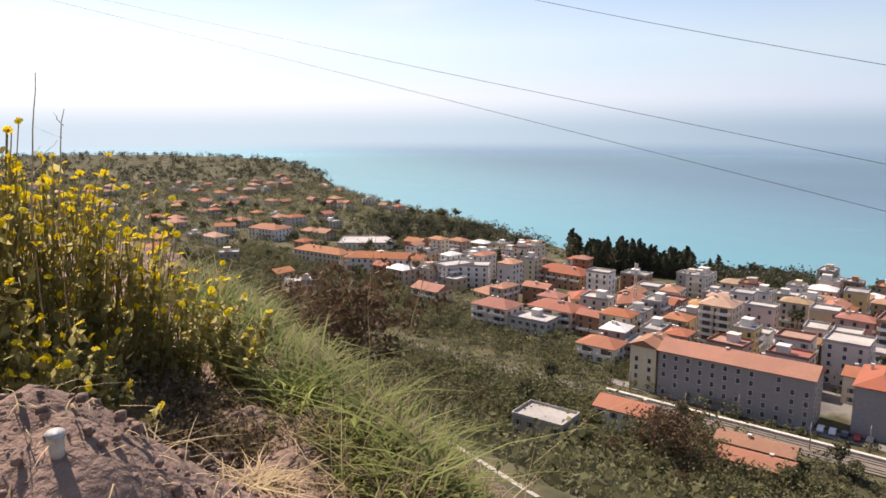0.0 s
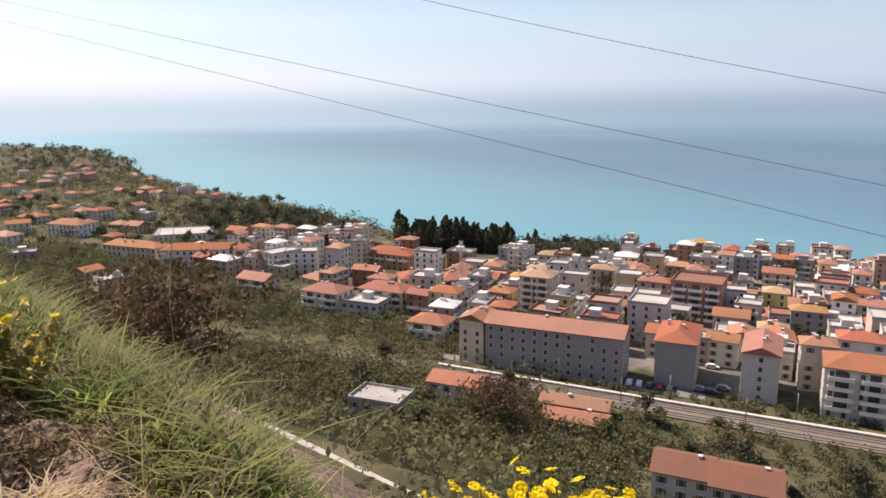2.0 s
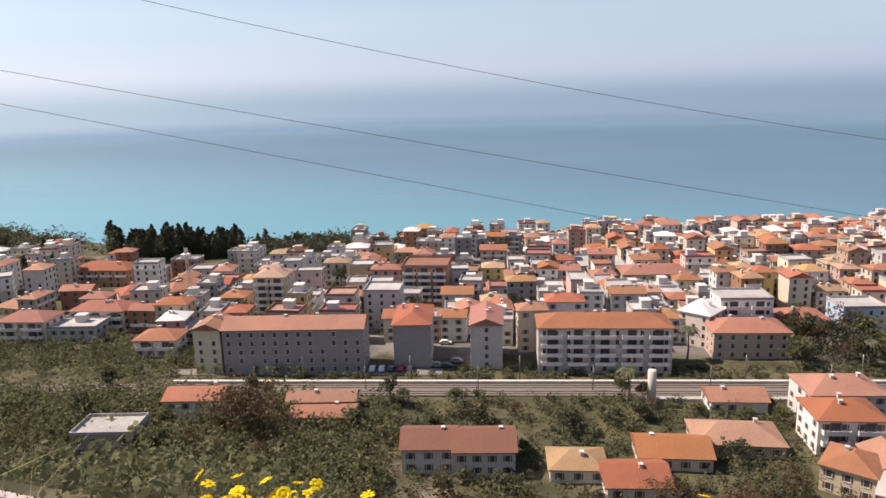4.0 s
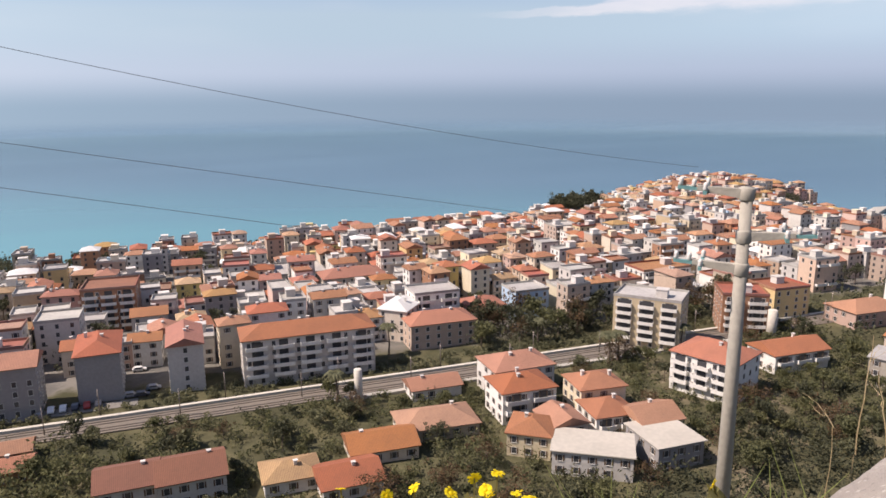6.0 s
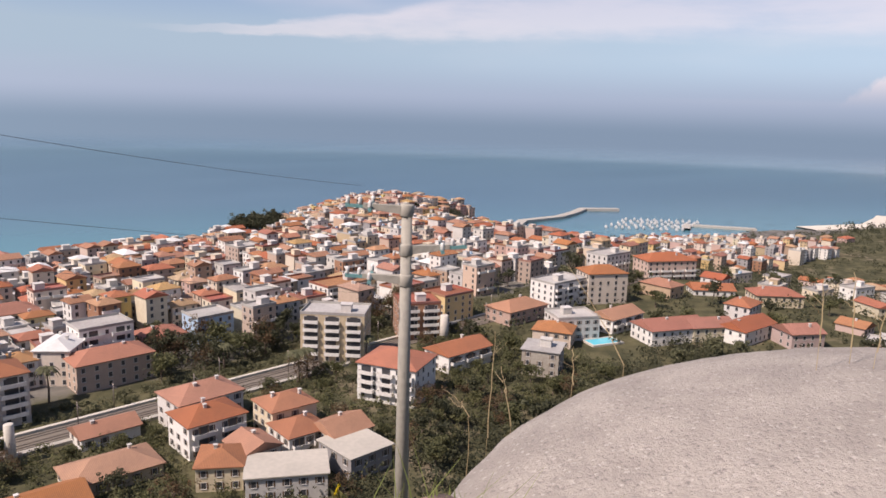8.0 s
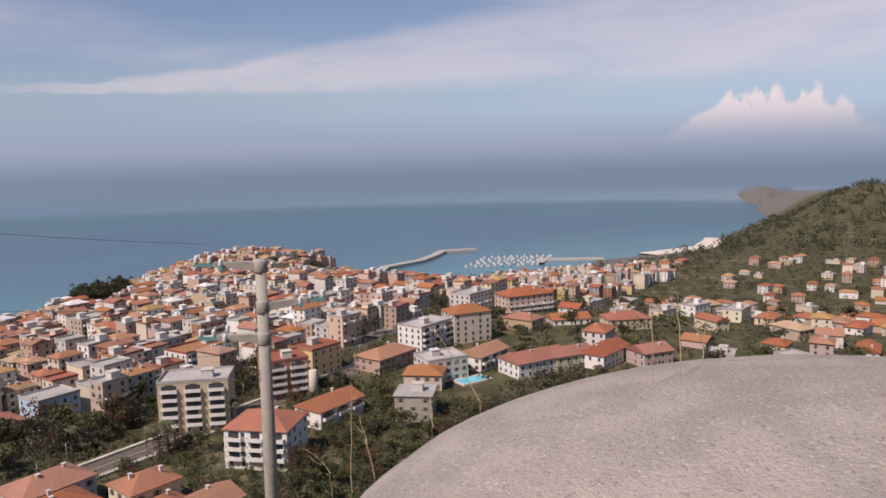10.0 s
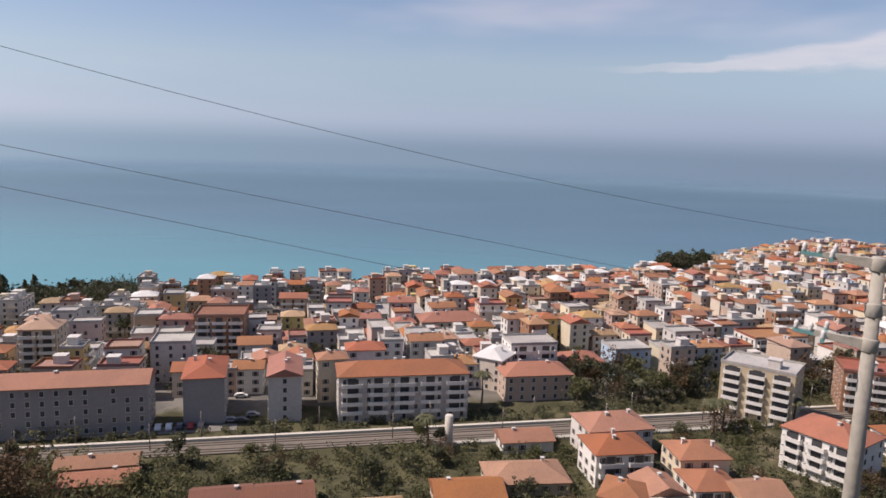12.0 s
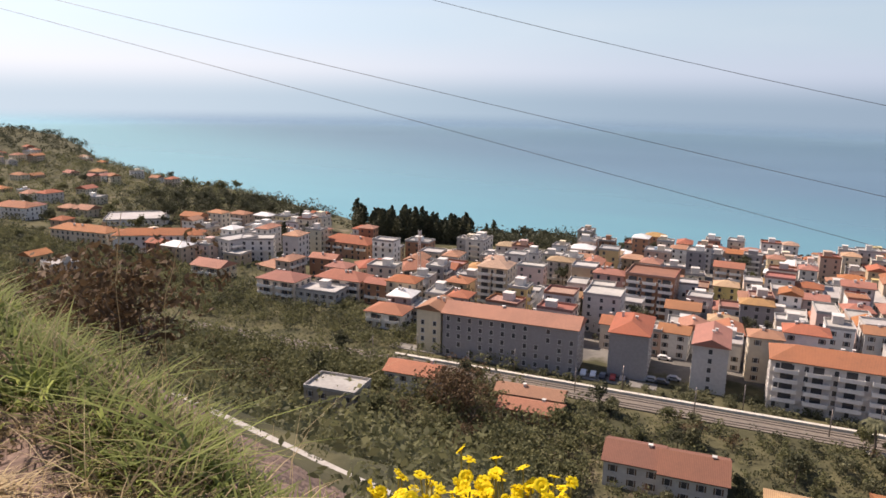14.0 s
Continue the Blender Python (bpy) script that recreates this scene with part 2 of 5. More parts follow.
PAVING = plain("street_paving", (0.30, 0.28, 0.25), (0.20, 0.19, 0.17), 0.7, 0.9, 0.2)
BALLAST = plain("track_ballast", (0.21, 0.18, 0.145), (0.14, 0.12, 0.10), 5.0, 0.95, 0.6)
PALE_PATH = plain("pale_concrete", (0.62, 0.58, 0.50), (0.46, 0.42, 0.36), 1.5, 0.9, 0.3)
STEEL = plain("rail_steel", (0.30, 0.26, 0.23), None, 8.0, 0.45, metal=0.7)
WIRE = plain("wire_black", (0.10, 0.10, 0.105), None, 8.0, 0.5)
SAND = plain("beach_sand", (0.68, 0.62, 0.52), (0.56, 0.50, 0.42), 0.3, 0.95, 0.2)
SOIL = plain("dry_soil", (0.29, 0.20, 0.155), (0.15, 0.105, 0.085), 18.0, 0.95, 0.9, 0.6)


def boulder_material():
    """Pale conglomerate: gritty, with lighter pebbles and small dark pits."""
    def build(tree, shader, node, put, math_, ramp, mix, fuzz):
        p = node("ShaderNodeTexCoord").outputs["Object"]
        wide, grit, fine = fuzz(p, 2.2, 5.0, 0.6), fuzz(p, 38.0, 4.0, 0.6), fuzz(p, 120.0, 3.0, 0.6)
        cells = node("ShaderNodeTexVoronoi")
        put(cells, Vector=p, Scale=22.0)
        size = math_("ADD", cells.outputs["Distance"], math_("MULTIPLY", math_("SUBTRACT", grit, 0.5), 0.35))
        col = mix(ramp(wide, 0.35, 0.65), (0.36, 0.32, 0.28), (0.47, 0.42, 0.365))
        col = mix(ramp(size, 0.28, 0.16, 0.0, 0.75), col, (0.58, 0.53, 0.47))
        col = mix(ramp(grit, 0.44, 0.30, 0.0, 0.8), col, (0.20, 0.18, 0.165))
        col = mix(ramp(fine, 0.35, 0.65, 0.0, 0.3), col, (0.27, 0.24, 0.21))
        link_to(tree, col, shader.inputs["Base Color"])
        b = node("ShaderNodeBump")
        put(b, Strength=0.8, Distance=0.025, Height=math_("ADD", grit, math_("MULTIPLY", fine, 0.5)))
        link_to(tree, b.outputs[0], shader.inputs["Normal"])
        shader.inputs["Roughness"].default_value = 0.92
        shader.inputs["Specular IOR Level"].default_value = 0.2

    return material("boulder_stone", build)


BOULDER = boulder_material()
POLE = plain("pole_concrete", (0.40, 0.37, 0.31), (0.30, 0.28, 0.24), 9.0, 0.9, 0.3)
TEAL = plain("teal_paint", (0.16, 0.34, 0.33), (0.12, 0.25, 0.25), 9.0, 0.6, 0.1)
CUP = plain("clear_plastic", (0.52, 0.52, 0.48), (0.36, 0.35, 0.32), 40.0, 0.25, 0.3, spec=0.6)
BARK = plain("bark", (0.17, 0.13, 0.10), (0.10, 0.08, 0.06), 6.0, 0.95, 0.7)
PINE = leafy("leaves_dark", (0.042, 0.046, 0.028), (0.105, 0.108, 0.06), 0.3, 0.3)
LEAF = leafy("leaves_green", (0.072, 0.080, 0.040), (0.22, 0.215, 0.10), 0.25, 0.4)
OLIVE = leafy("leaves_olive", (0.075, 0.082, 0.045), (0.22, 0.215, 0.12), 0.2, 0.35)
RUSSET = leafy("leaves_russet", (0.07, 0.045, 0.025), (0.17, 0.11, 0.06), 0.3)
GRASS = leafy("grass_blades", (0.075, 0.105, 0.03), (0.36, 0.41, 0.13), 1.2, 0.55)
STRAW = leafy("straw", (0.34, 0.25, 0.13), (0.62, 0.50, 0.30), 1.5, 0.3)
STEM = leafy("flower_stems", (0.24, 0.21, 0.09), (0.50, 0.45, 0.18), 2.0, 0.75)
# brown of the dry weeds, also used to paint shaded grass on the bank
WEED_SHADE = leafy("weeds_and_shaded_grass", (0.10, 0.075, 0.045), (0.24, 0.19, 0.10), 2.0, 0.4)
PETAL = leafy("yellow_petals", (0.82, 0.60, 0.01), (0.92, 0.76, 0.03), 3.0, 0.35)
POOL = plain("pool_water", (0.10, 0.52, 0.66), (0.12, 0.58, 0.70), 1.0, 0.1, 0.1)
BOAT = plain("boat_hull", (0.62, 0.61, 0.59), (0.45, 0.45, 0.44), 2.0, 0.4)
CARS = [plain("car_" + n, c, None, 3.0, 0.3, 0.0, 0.1, spec=0.6) for n, c in (("white", (0.75, 0.75, 0.74)), ("grey", (0.30, 0.31, 0.32)), ("red", (0.40, 0.05, 0.04)), ("dark", (0.05, 0.055, 0.07)))]
RUBBER = plain("rubber", (0.03, 0.03, 0.03), None, 9.0, 0.8)


# ---- land and sea ----

COAST = [(-4600, 2500), (-1500, 2050), (-900, 1880), (-500, 1780), (-330, 1720), (-300, 1650), (-202, 1335), (-178, 1200), (-115, 1040), (-42, 890), (40, 770),
         (92, 650), (145, 545), (181, 498), (199, 490), (235, 640), (300, 645), (258, 470), (285, 448), (330, 425), (415, 372), (465, 322), (555, 278), (690, 225), (755, 195),
         (775, 120), (738, 20), (760, -40), (860, -75), (930, -130), (985, -260), (1070, -330), (1118, -434), (1177, -548), (1311, -640), (1700, -950), (4600, -2300)]
RAIL_S, RAIL_N = (0.782, -0.623), (0.623, 0.782)
ROAD = [(-62.0, 116.0), (-25.0, 72.0), (-6.0, 47.3), (-1.6, 41.2), (4.0, 33.4), (11.6, 23.8), (19.0, 15.0)]


def smooth(a, b, v):
    k = np.clip((v - a) / (b - a), 0, 1)
    return k * k * (3 - 2 * k)


def to_line(x, y, line):
    """Distance to a polyline, and the number of the nearest stretch plus the share along it."""
    best, where = np.full(np.shape(x), 1e9), np.zeros(np.shape(x))
    for i, ((ax, ay), (bx, by)) in enumerate(zip(line, line[1:])):
        dx, dy = bx - ax, by - ay
        k = np.clip(((x - ax) * dx + (y - ay) * dy) / (dx * dx + dy * dy), 0, 1)
        d = np.hypot(x - ax - k * dx, y - ay - k * dy)
        where = np.where(d < best, i + k, where)
        best = np.minimum(best, d)
    return best, where


def inland(x, y):
    """Metres to the coast, positive on land."""
    d, _ = to_line(x, y, COAST)
    inside = np.zeros(np.shape(x), bool)
    ring = COAST + [(4600, -9000), (-9000, -9000), (-9000, 2500)]
    for (ax, ay), (bx, by) in zip(ring, ring[1:] + ring[:1]):
        if ay != by:
            inside ^= ((ay > y) != (by > y)) & (x < (bx - ax) * (y - ay) / (by - ay) + ax)
    return np.where(inside, d, -d)


def ledge(s):
    return 2.0 + 0.36 * np.maximum(0, np.minimum(-s - 0.9, 7))


def hillside(u, s, x, y):
    edge = ledge(s)
    seaward = 148.4 - (0.66 + 0.24 * smooth(-25, 5, s)) * np.maximum(u - edge, 0)
    ravine = 148.4 - 0.75 * np.maximum(0.95 * x - 0.30 * y - 3.0, 0)
    return np.minimum(seaward, ravine) + 0.35 * np.maximum(-5 - u, 0)


def road_height(k):
    return np.interp(k, range(len(ROAD)), [116.0, 124.0, 128.5, 128.5, 128.5, 129.0, 130.0])


def terrain(x, y):
    x, y = np.asarray(x, float), np.asarray(y, float)
    u, s = RAIL_N[0] * x + RAIL_N[1] * y, RAIL_S[0] * x + RAIL_S[1] * y
    d = inland(x, y)
    plat = 66 - 13 * smooth(200, 520, u) - 46 * smooth(340, 680, s) * (1 - smooth(430, 500, u)) - 8 * smooth(700, 1800, -s)
    plat = plat + 16 * np.exp(-((x - 700) ** 2 + (y - 100) ** 2) / 130 ** 2)
    plat = plat - 9 * (1 - smooth(30, 120, d))
    cliff = 34 + 150 * smooth(560, 800, s) * (1 - smooth(380, 470, u)) + 120 * np.exp(-(((x - 258) / 60) ** 2 + ((y - 610) / 90) ** 2))
    z = plat * smooth(0, 1, d / cliff)
    z = np.where(d < 0, np.maximum(d * 0.2, -6), z + 0.6)
    z = np.maximum(z, np.minimum(hillside(u, s, x, y), 170))
    # the wooded hill that closes the bay
    z = z + 74 * smooth(0, 260, d) * np.exp(-(((x - 1480) / 330) ** 2 + ((y + 1020) / 260) ** 2)) + 20 * smooth(0, 200, d) * np.exp(-(((x + 750) / 600) ** 2 + ((y - 1650) / 160) ** 2))
    rd, k = to_line(x, y, ROAD)
    blend = 1 - smooth(3.6, 9, rd)
    z = z * (1 - blend) + (road_height(k) - 0.12) * blend
    return z


def part(name, bm, mat, parent=None, label="", at=None):
    """One bmesh or ready mesh as one object, under a thing or a part."""
    if isinstance(bm, bpy.types.Mesh):
        mesh = bm
    else:
        mesh = bpy.data.meshes.new(name)
        bm.to_mesh(mesh)
        bm.free()
    if mat and not mesh.materials:
        mesh.materials.append(mat)
    ob = new(name, mesh)
    if parent:
        ob.parent = parent
    if at is not None:
        ob.matrix_basis = at
    if label:
        ob["label"] = label
    return ob


def solid(verts, faces, name="mesh", mat=None, flat=True):
    mesh = bpy.data.meshes.new(name)
    if isinstance(verts, np.ndarray) and isinstance(faces, np.ndarray):
        count, sides = faces.shape
        mesh.vertices.add(len(verts))
        mesh.vertices.foreach_set("co", np.ascontiguousarray(verts, np.float32).ravel())
        mesh.loops.add(count * sides)
        mesh.loops.foreach_set("vertex_index", np.ascontiguousarray(faces, np.int32).ravel())
        mesh.polygons.add(count)
        mesh.polygons.foreach_set("loop_start", np.arange(0, count * sides, sides, dtype=np.int32))
        mesh.update(calc_edges=True)
        mesh.polygons.foreach_set("use_smooth", [False] * count)
    else:
        mesh.from_pydata([tuple(map(float, v)) for v in verts], [], [tuple(f) for f in faces])
    if not flat:
        mesh.polygons.foreach_set("use_smooth", [True] * len(mesh.polygons))
    mesh.update()
    if mat:
        mesh.materials.append(mat)
    return mesh


BOX = [(0, 3, 2, 1), (4, 5, 6, 7), (0, 1, 5, 4), (1, 2, 6, 5), (2, 3, 7, 6), (3, 0, 4, 7)]


def boxes(items, name="mesh", mat=None):
    """Boxes (x0, y0, z0, x1, y1, z1) as one mesh."""
    verts, faces = [], []
    for x0, y0, z0, x1, y1, z1 in items:
        n = len(verts)
        verts += [(x0, y0, z0), (x1, y0, z0), (x1, y1, z0), (x0, y1, z0), (x0, y0, z1), (x1, y0, z1), (x1, y1, z1), (x0, y1, z1)]
        faces += [tuple(n + i for i in f) for f in BOX]
    return solid(verts, faces, name, mat)


def build_ground():
    radii = np.concatenate([np.linspace(0.02, 12, 60), 12 * 1.028 ** np.arange(1, 205)])
    angles = np.radians(np.concatenate([np.arange(-130, 45, 0.75), np.arange(45, 230, 4.0)]))
    x, y = -np.outer(radii, np.sin(angles)), np.outer(radii, np.cos(angles))
    z = terrain(x, y)
    rough = np.array([[noise.noise((a * 0.05, b * 0.05, 0)) * 1.2 + noise.noise((a * 0.3, b * 0.3, 3)) * 0.25 for a, b in zip(ra, rb)] for ra, rb in zip(x, y)])
    far = smooth(4, 30, np.hypot(x, y)) * smooth(5, 40, inland(x, y))
    z = z + rough * far * np.where(z > 75, 1.0, 0.25)
    n, m = x.shape
    verts = np.stack([x, y, z], -1).reshape(-1, 3)
    i = np.arange((n - 1) * m).reshape(n - 1, m)
    faces = np.stack([i, i + m, np.roll(i, -1, 1) + m, np.roll(i, -1, 1)], -1).reshape(-1, 4)
    mesh = solid(verts, faces, "ground", ground_material(), flat=False)
    tagged(new("ground", mesh), "scrubby green hillside and plateau of dry earth", "ground", kind="structure")
    far_sea = [(4850 * math.cos(radians(a)), 4850 * math.sin(radians(a)), 0) for a in range(0, 360, 5)]
    sea = solid([(0, 0, 0)] + far_sea, [(0, 1 + k, 1 + (k + 1) % 72) for k in range(72)], "sea", water_material())
    tagged(new("water", sea), "calm sea, turquoise near the shore and blue beyond", "sea", kind="structure")
    # self-lit haze wall added at 3 km, nearer than the sea's rim
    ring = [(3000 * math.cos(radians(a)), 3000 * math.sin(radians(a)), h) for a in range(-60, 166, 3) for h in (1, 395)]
    wall = solid(ring, [(2 * k, 2 * k + 2, 2 * k + 3, 2 * k + 1) for k in range(len(ring) // 2 - 1)], "distance", haze_material())
    ob = tagged(new("backdrop", wall), "glowing haze wall added in front of the far sea", "backdrop", kind="structure")
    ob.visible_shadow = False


build_ground()


def along(s, u):
    """Plan point from metres along the railway and metres seaward."""
    return RAIL_S[0] * s + RAIL_N[0] * u, RAIL_S[1] * s + RAIL_N[1] * u


def strip(name, line, half, lift, mat, label, category, thick=0.3, level=None):
    """A band that follows the ground along a line of points."""
    pts = []
    for (ax, ay), (bx, by) in zip(line, line[1:]):
        n = max(1, int(math.hypot(bx - ax, by - ay) / 6))
        pts += [(ax + (bx - ax) * k / n, ay + (by - ay) * k / n) for k in range(n)]
    pts.append(line[-1])
    verts, faces = [], []
    for i, (x, y) in enumerate(pts):
        a, b = pts[max(i - 1, 0)], pts[min(i + 1, len(pts) - 1)]
        d = math.hypot(b[0] - a[0], b[1] - a[1])
        nx, ny = -(b[1] - a[1]) / d, (b[0] - a[0]) / d
        z = (float(terrain(x, y)) if level is None else level) + lift
        verts += [(x + nx * half, y + ny * half, z - thick), (x + nx * half, y + ny * half, z), (x - nx * half, y - ny * half, z), (x - nx * half, y - ny * half, z - thick)]
        if i:
            n = 4 * i
            faces += [(n - 4 + j, n - 4 + (j + 1) % 4, n + (j + 1) % 4, n + j) for j in range(3)]
    return tagged(new(name, solid(verts, faces, name, mat)), label, category, kind="structure")


def build_ways():
    strip("road", ROAD, 3.2, 0.08, ASPHALT, "worn grey asphalt hillside road", "road")
    edge = [(x + 2.3, y + 2.0) for x, y in ROAD]
    strip("kerb", edge, 0.25, 0.55, CONCRETE, "low pale concrete wall along the road", "wall", 1.4)
    strip("railway_bed", [along(-420, 190.3), along(520, 190.3)], 4.0, 0.35, BALLAST, "brown gravel railway bed", "railway", 0.8)
    strip("platform", [along(-95, 195.9), along(430, 195.9)], 0.6, 0.75, PALE_PATH, "pale concrete strip beside the tracks", "path", 0.8)
    strip("platform", [along(35, 184.2), along(170, 184.2)], 0.9, 0.75, CONCRETE, "pale concrete strip beside the tracks", "path", 0.8)
    for v in (187.4, 188.9, 191.6, 193.1):
        strip("rail", [along(-420, v), along(520, v)], 0.09, 0.55, STEEL, "rusty steel rail", "rail", 0.2)
    strip("road", [along(-100, 204.2), along(-15, 204.2)], 2.4, 0.12, ASPHALT, "asphalt street beside the apartment blocks", "road")
    strip("beach", [(225, 690), (272, 632), (318, 597)], 9, 1.2, SAND, "pale sandy beach", "beach", 1.5)
    strip("beach", [(1100, -420), (1165, -543), (1250, -600), (1312, -634)], 18, 2.0, SAND, "pale sandy beach", "beach", 2.5)


build_ways()


# ---- buildings ----
FLOOR = 2.75
STORE = {}


def stored(key, make):
    if key not in STORE:
        STORE[key] = make()
    return STORE[key]


def roof_mesh(kind, w, d, h):
    """Roofs with an overhang and a thick edge; the eaves lie at height 0."""
    o, t = 0.55, 0.22
    x, y = w / 2 + o, d / 2 + o
    if kind in ("flat", "terrace", "slab"):
        p = 0.25 if kind == "slab" else 0.18
        x, y = (w / 2 + 0.5, d / 2 + 0.5) if kind == "slab" else (w / 2 + 0.12, d / 2 + 0.12)
        items = [(-x, -y, 0, x, y, p)]
        if kind != "slab":
            r = 0.22
            items += [(-x, -y, p, x, -y + r, p + 0.75), (-x, y - r, p, x, y, p + 0.75), (-x, -y + r, p, -x + r, y - r, p + 0.75), (x - r, -y + r, p, x, y - r, p + 0.75)]
        return boxes(items, "roof")
    turn = d > w
    if turn:
        x, y = y, x
    ridge = x if kind == "gable" else max(x - y * 0.95, 0.3)
    v = [(-x, -y, 0), (x, -y, 0), (x, y, 0), (-x, y, 0), (-x, -y, t), (x, -y, t), (x, y, t), (-x, y, t), (-ridge, 0, h), (ridge, 0, h)]
    f = [(0, 3, 2, 1), (0, 1, 5, 4), (1, 2, 6, 5), (2, 3, 7, 6), (3, 0, 4, 7), (4, 5, 9, 8), (6, 7, 8, 9), (5, 6, 9), (7, 4, 8)]
    if turn:
        v = [(-b, a, c) for a, b, c in v]
    return solid(v, f, "roof")


def window_mesh(w=1.05, h=1.45, shutters=False):
    """Frame, sill and a dark pane, set into a wall that faces -y."""
    m = boxes([(-w / 2 - 0.1, -0.05, -h / 2 - 0.08, -w / 2, 0.1, h / 2 + 0.1), (w / 2, -0.05, -h / 2 - 0.08, w / 2 + 0.1, 0.1, h / 2 + 0.1),
               (-w / 2, -0.05, h / 2, w / 2, 0.1, h / 2 + 0.1), (-w / 2 - 0.18, -0.14, -h / 2 - 0.16, w / 2 + 0.18, 0.1, -h / 2 - 0.06)], "window", FRAME)
    m.materials.append(GLASS)
    m.materials.append(SHUTTER)
    bm = bmesh.new()
    bm.from_mesh(m)
    for x0, x1, y0, k in ((-w / 2, w / 2, -0.02, 1), (-w / 2 - 0.45, -w / 2 - 0.12, -0.07, 2), (w / 2 + 0.12, w / 2 + 0.45, -0.07, 2))[:3 if shutters else 1]:
        a = [bm.verts.new(c) for c in ((x0, y0, -h / 2), (x1, y0, -h / 2), (x1, y0, h / 2), (x0, y0, h / 2))]
        bm.faces.new(a).material_index = k
    bm.to_mesh(m)
    bm.free()
    return m


def opening_mesh(spots):
    """A far house's dark openings, each with a sill."""
    items = [(-0.55, -0.04, -0.8, 0.55, 0.1, 0.75), (-0.75, -0.14, -0.92, 0.75, 0.1, -0.82)]
    verts, faces = [], []
    for m in spots:
        for x0, y0, z0, x1, y1, z1 in items:
            n = len(verts)
            verts += [m @ Vector(c) for c in ((x0, y0, z0), (x1, y0, z0), (x1, y1, z0), (x0, y1, z0), (x0, y0, z1), (x1, y0, z1), (x1, y1, z1), (x0, y1, z1))]
            faces += [tuple(n + i for i in BOX[j]) for j in (1, 2, 3, 5)]
    mesh = solid(verts, faces, "glazing", GLASS)
    mesh.materials.append(FRAME)
    mesh.polygons.foreach_set("material_index", ([0] * 4 + [1] * 4) * len(spots))
    return mesh


def balcony_mesh(length):
    return boxes([(-length / 2, -1.35, -0.18, length / 2, 0.0, 0.0), (-length / 2, -1.35, 0.0, length / 2, -1.25, 0.95),
                  (-length / 2, -1.25, 0.0, -length / 2 + 0.1, 0.0, 0.95), (length / 2 - 0.1, -1.25, 0.0, length / 2, 0.0, 0.95)], "balcony")


ROOFS = {"gable": (TILE,), "hip": (TILE,), "old": (TILE_OLD,), "tanroof": (TILE_TAN,), "ochre": (TILE_TAN,), "brown": (TILE_BROWN,), "deck": (SLAB_PALE,), "flat": (SLAB,), "slab": (SLAB,), "pale": (SLAB_WHITE,), "terrace": (TILE_OLD,)}
SHAPE = {"pale": "hip", "ochre": "hip", "brown": "gable", "deck": "slab"}
LOOK = {"gable": "orange tiled gable roof", "hip": "orange tiled hip roof", "ochre": "ochre tiled roof", "flat": "flat concrete roof", "slab": "bare flat concrete roof slab", "deck": "bare pale concrete roof deck", "brown": "brown tiled gable roof",
        "pale": "pale hipped roof", "terrace": "flat reddish terrace roof"}


def base_height(x, y, turn, w, d):
    c, s = math.cos(radians(turn)), math.sin(radians(turn))
    a, b = np.array((-w, w, -w, w)) / 2, np.array((-d, -d, d, d)) / 2
    return float(terrain(x + c * a - s * b, y + s * a + c * b).min())


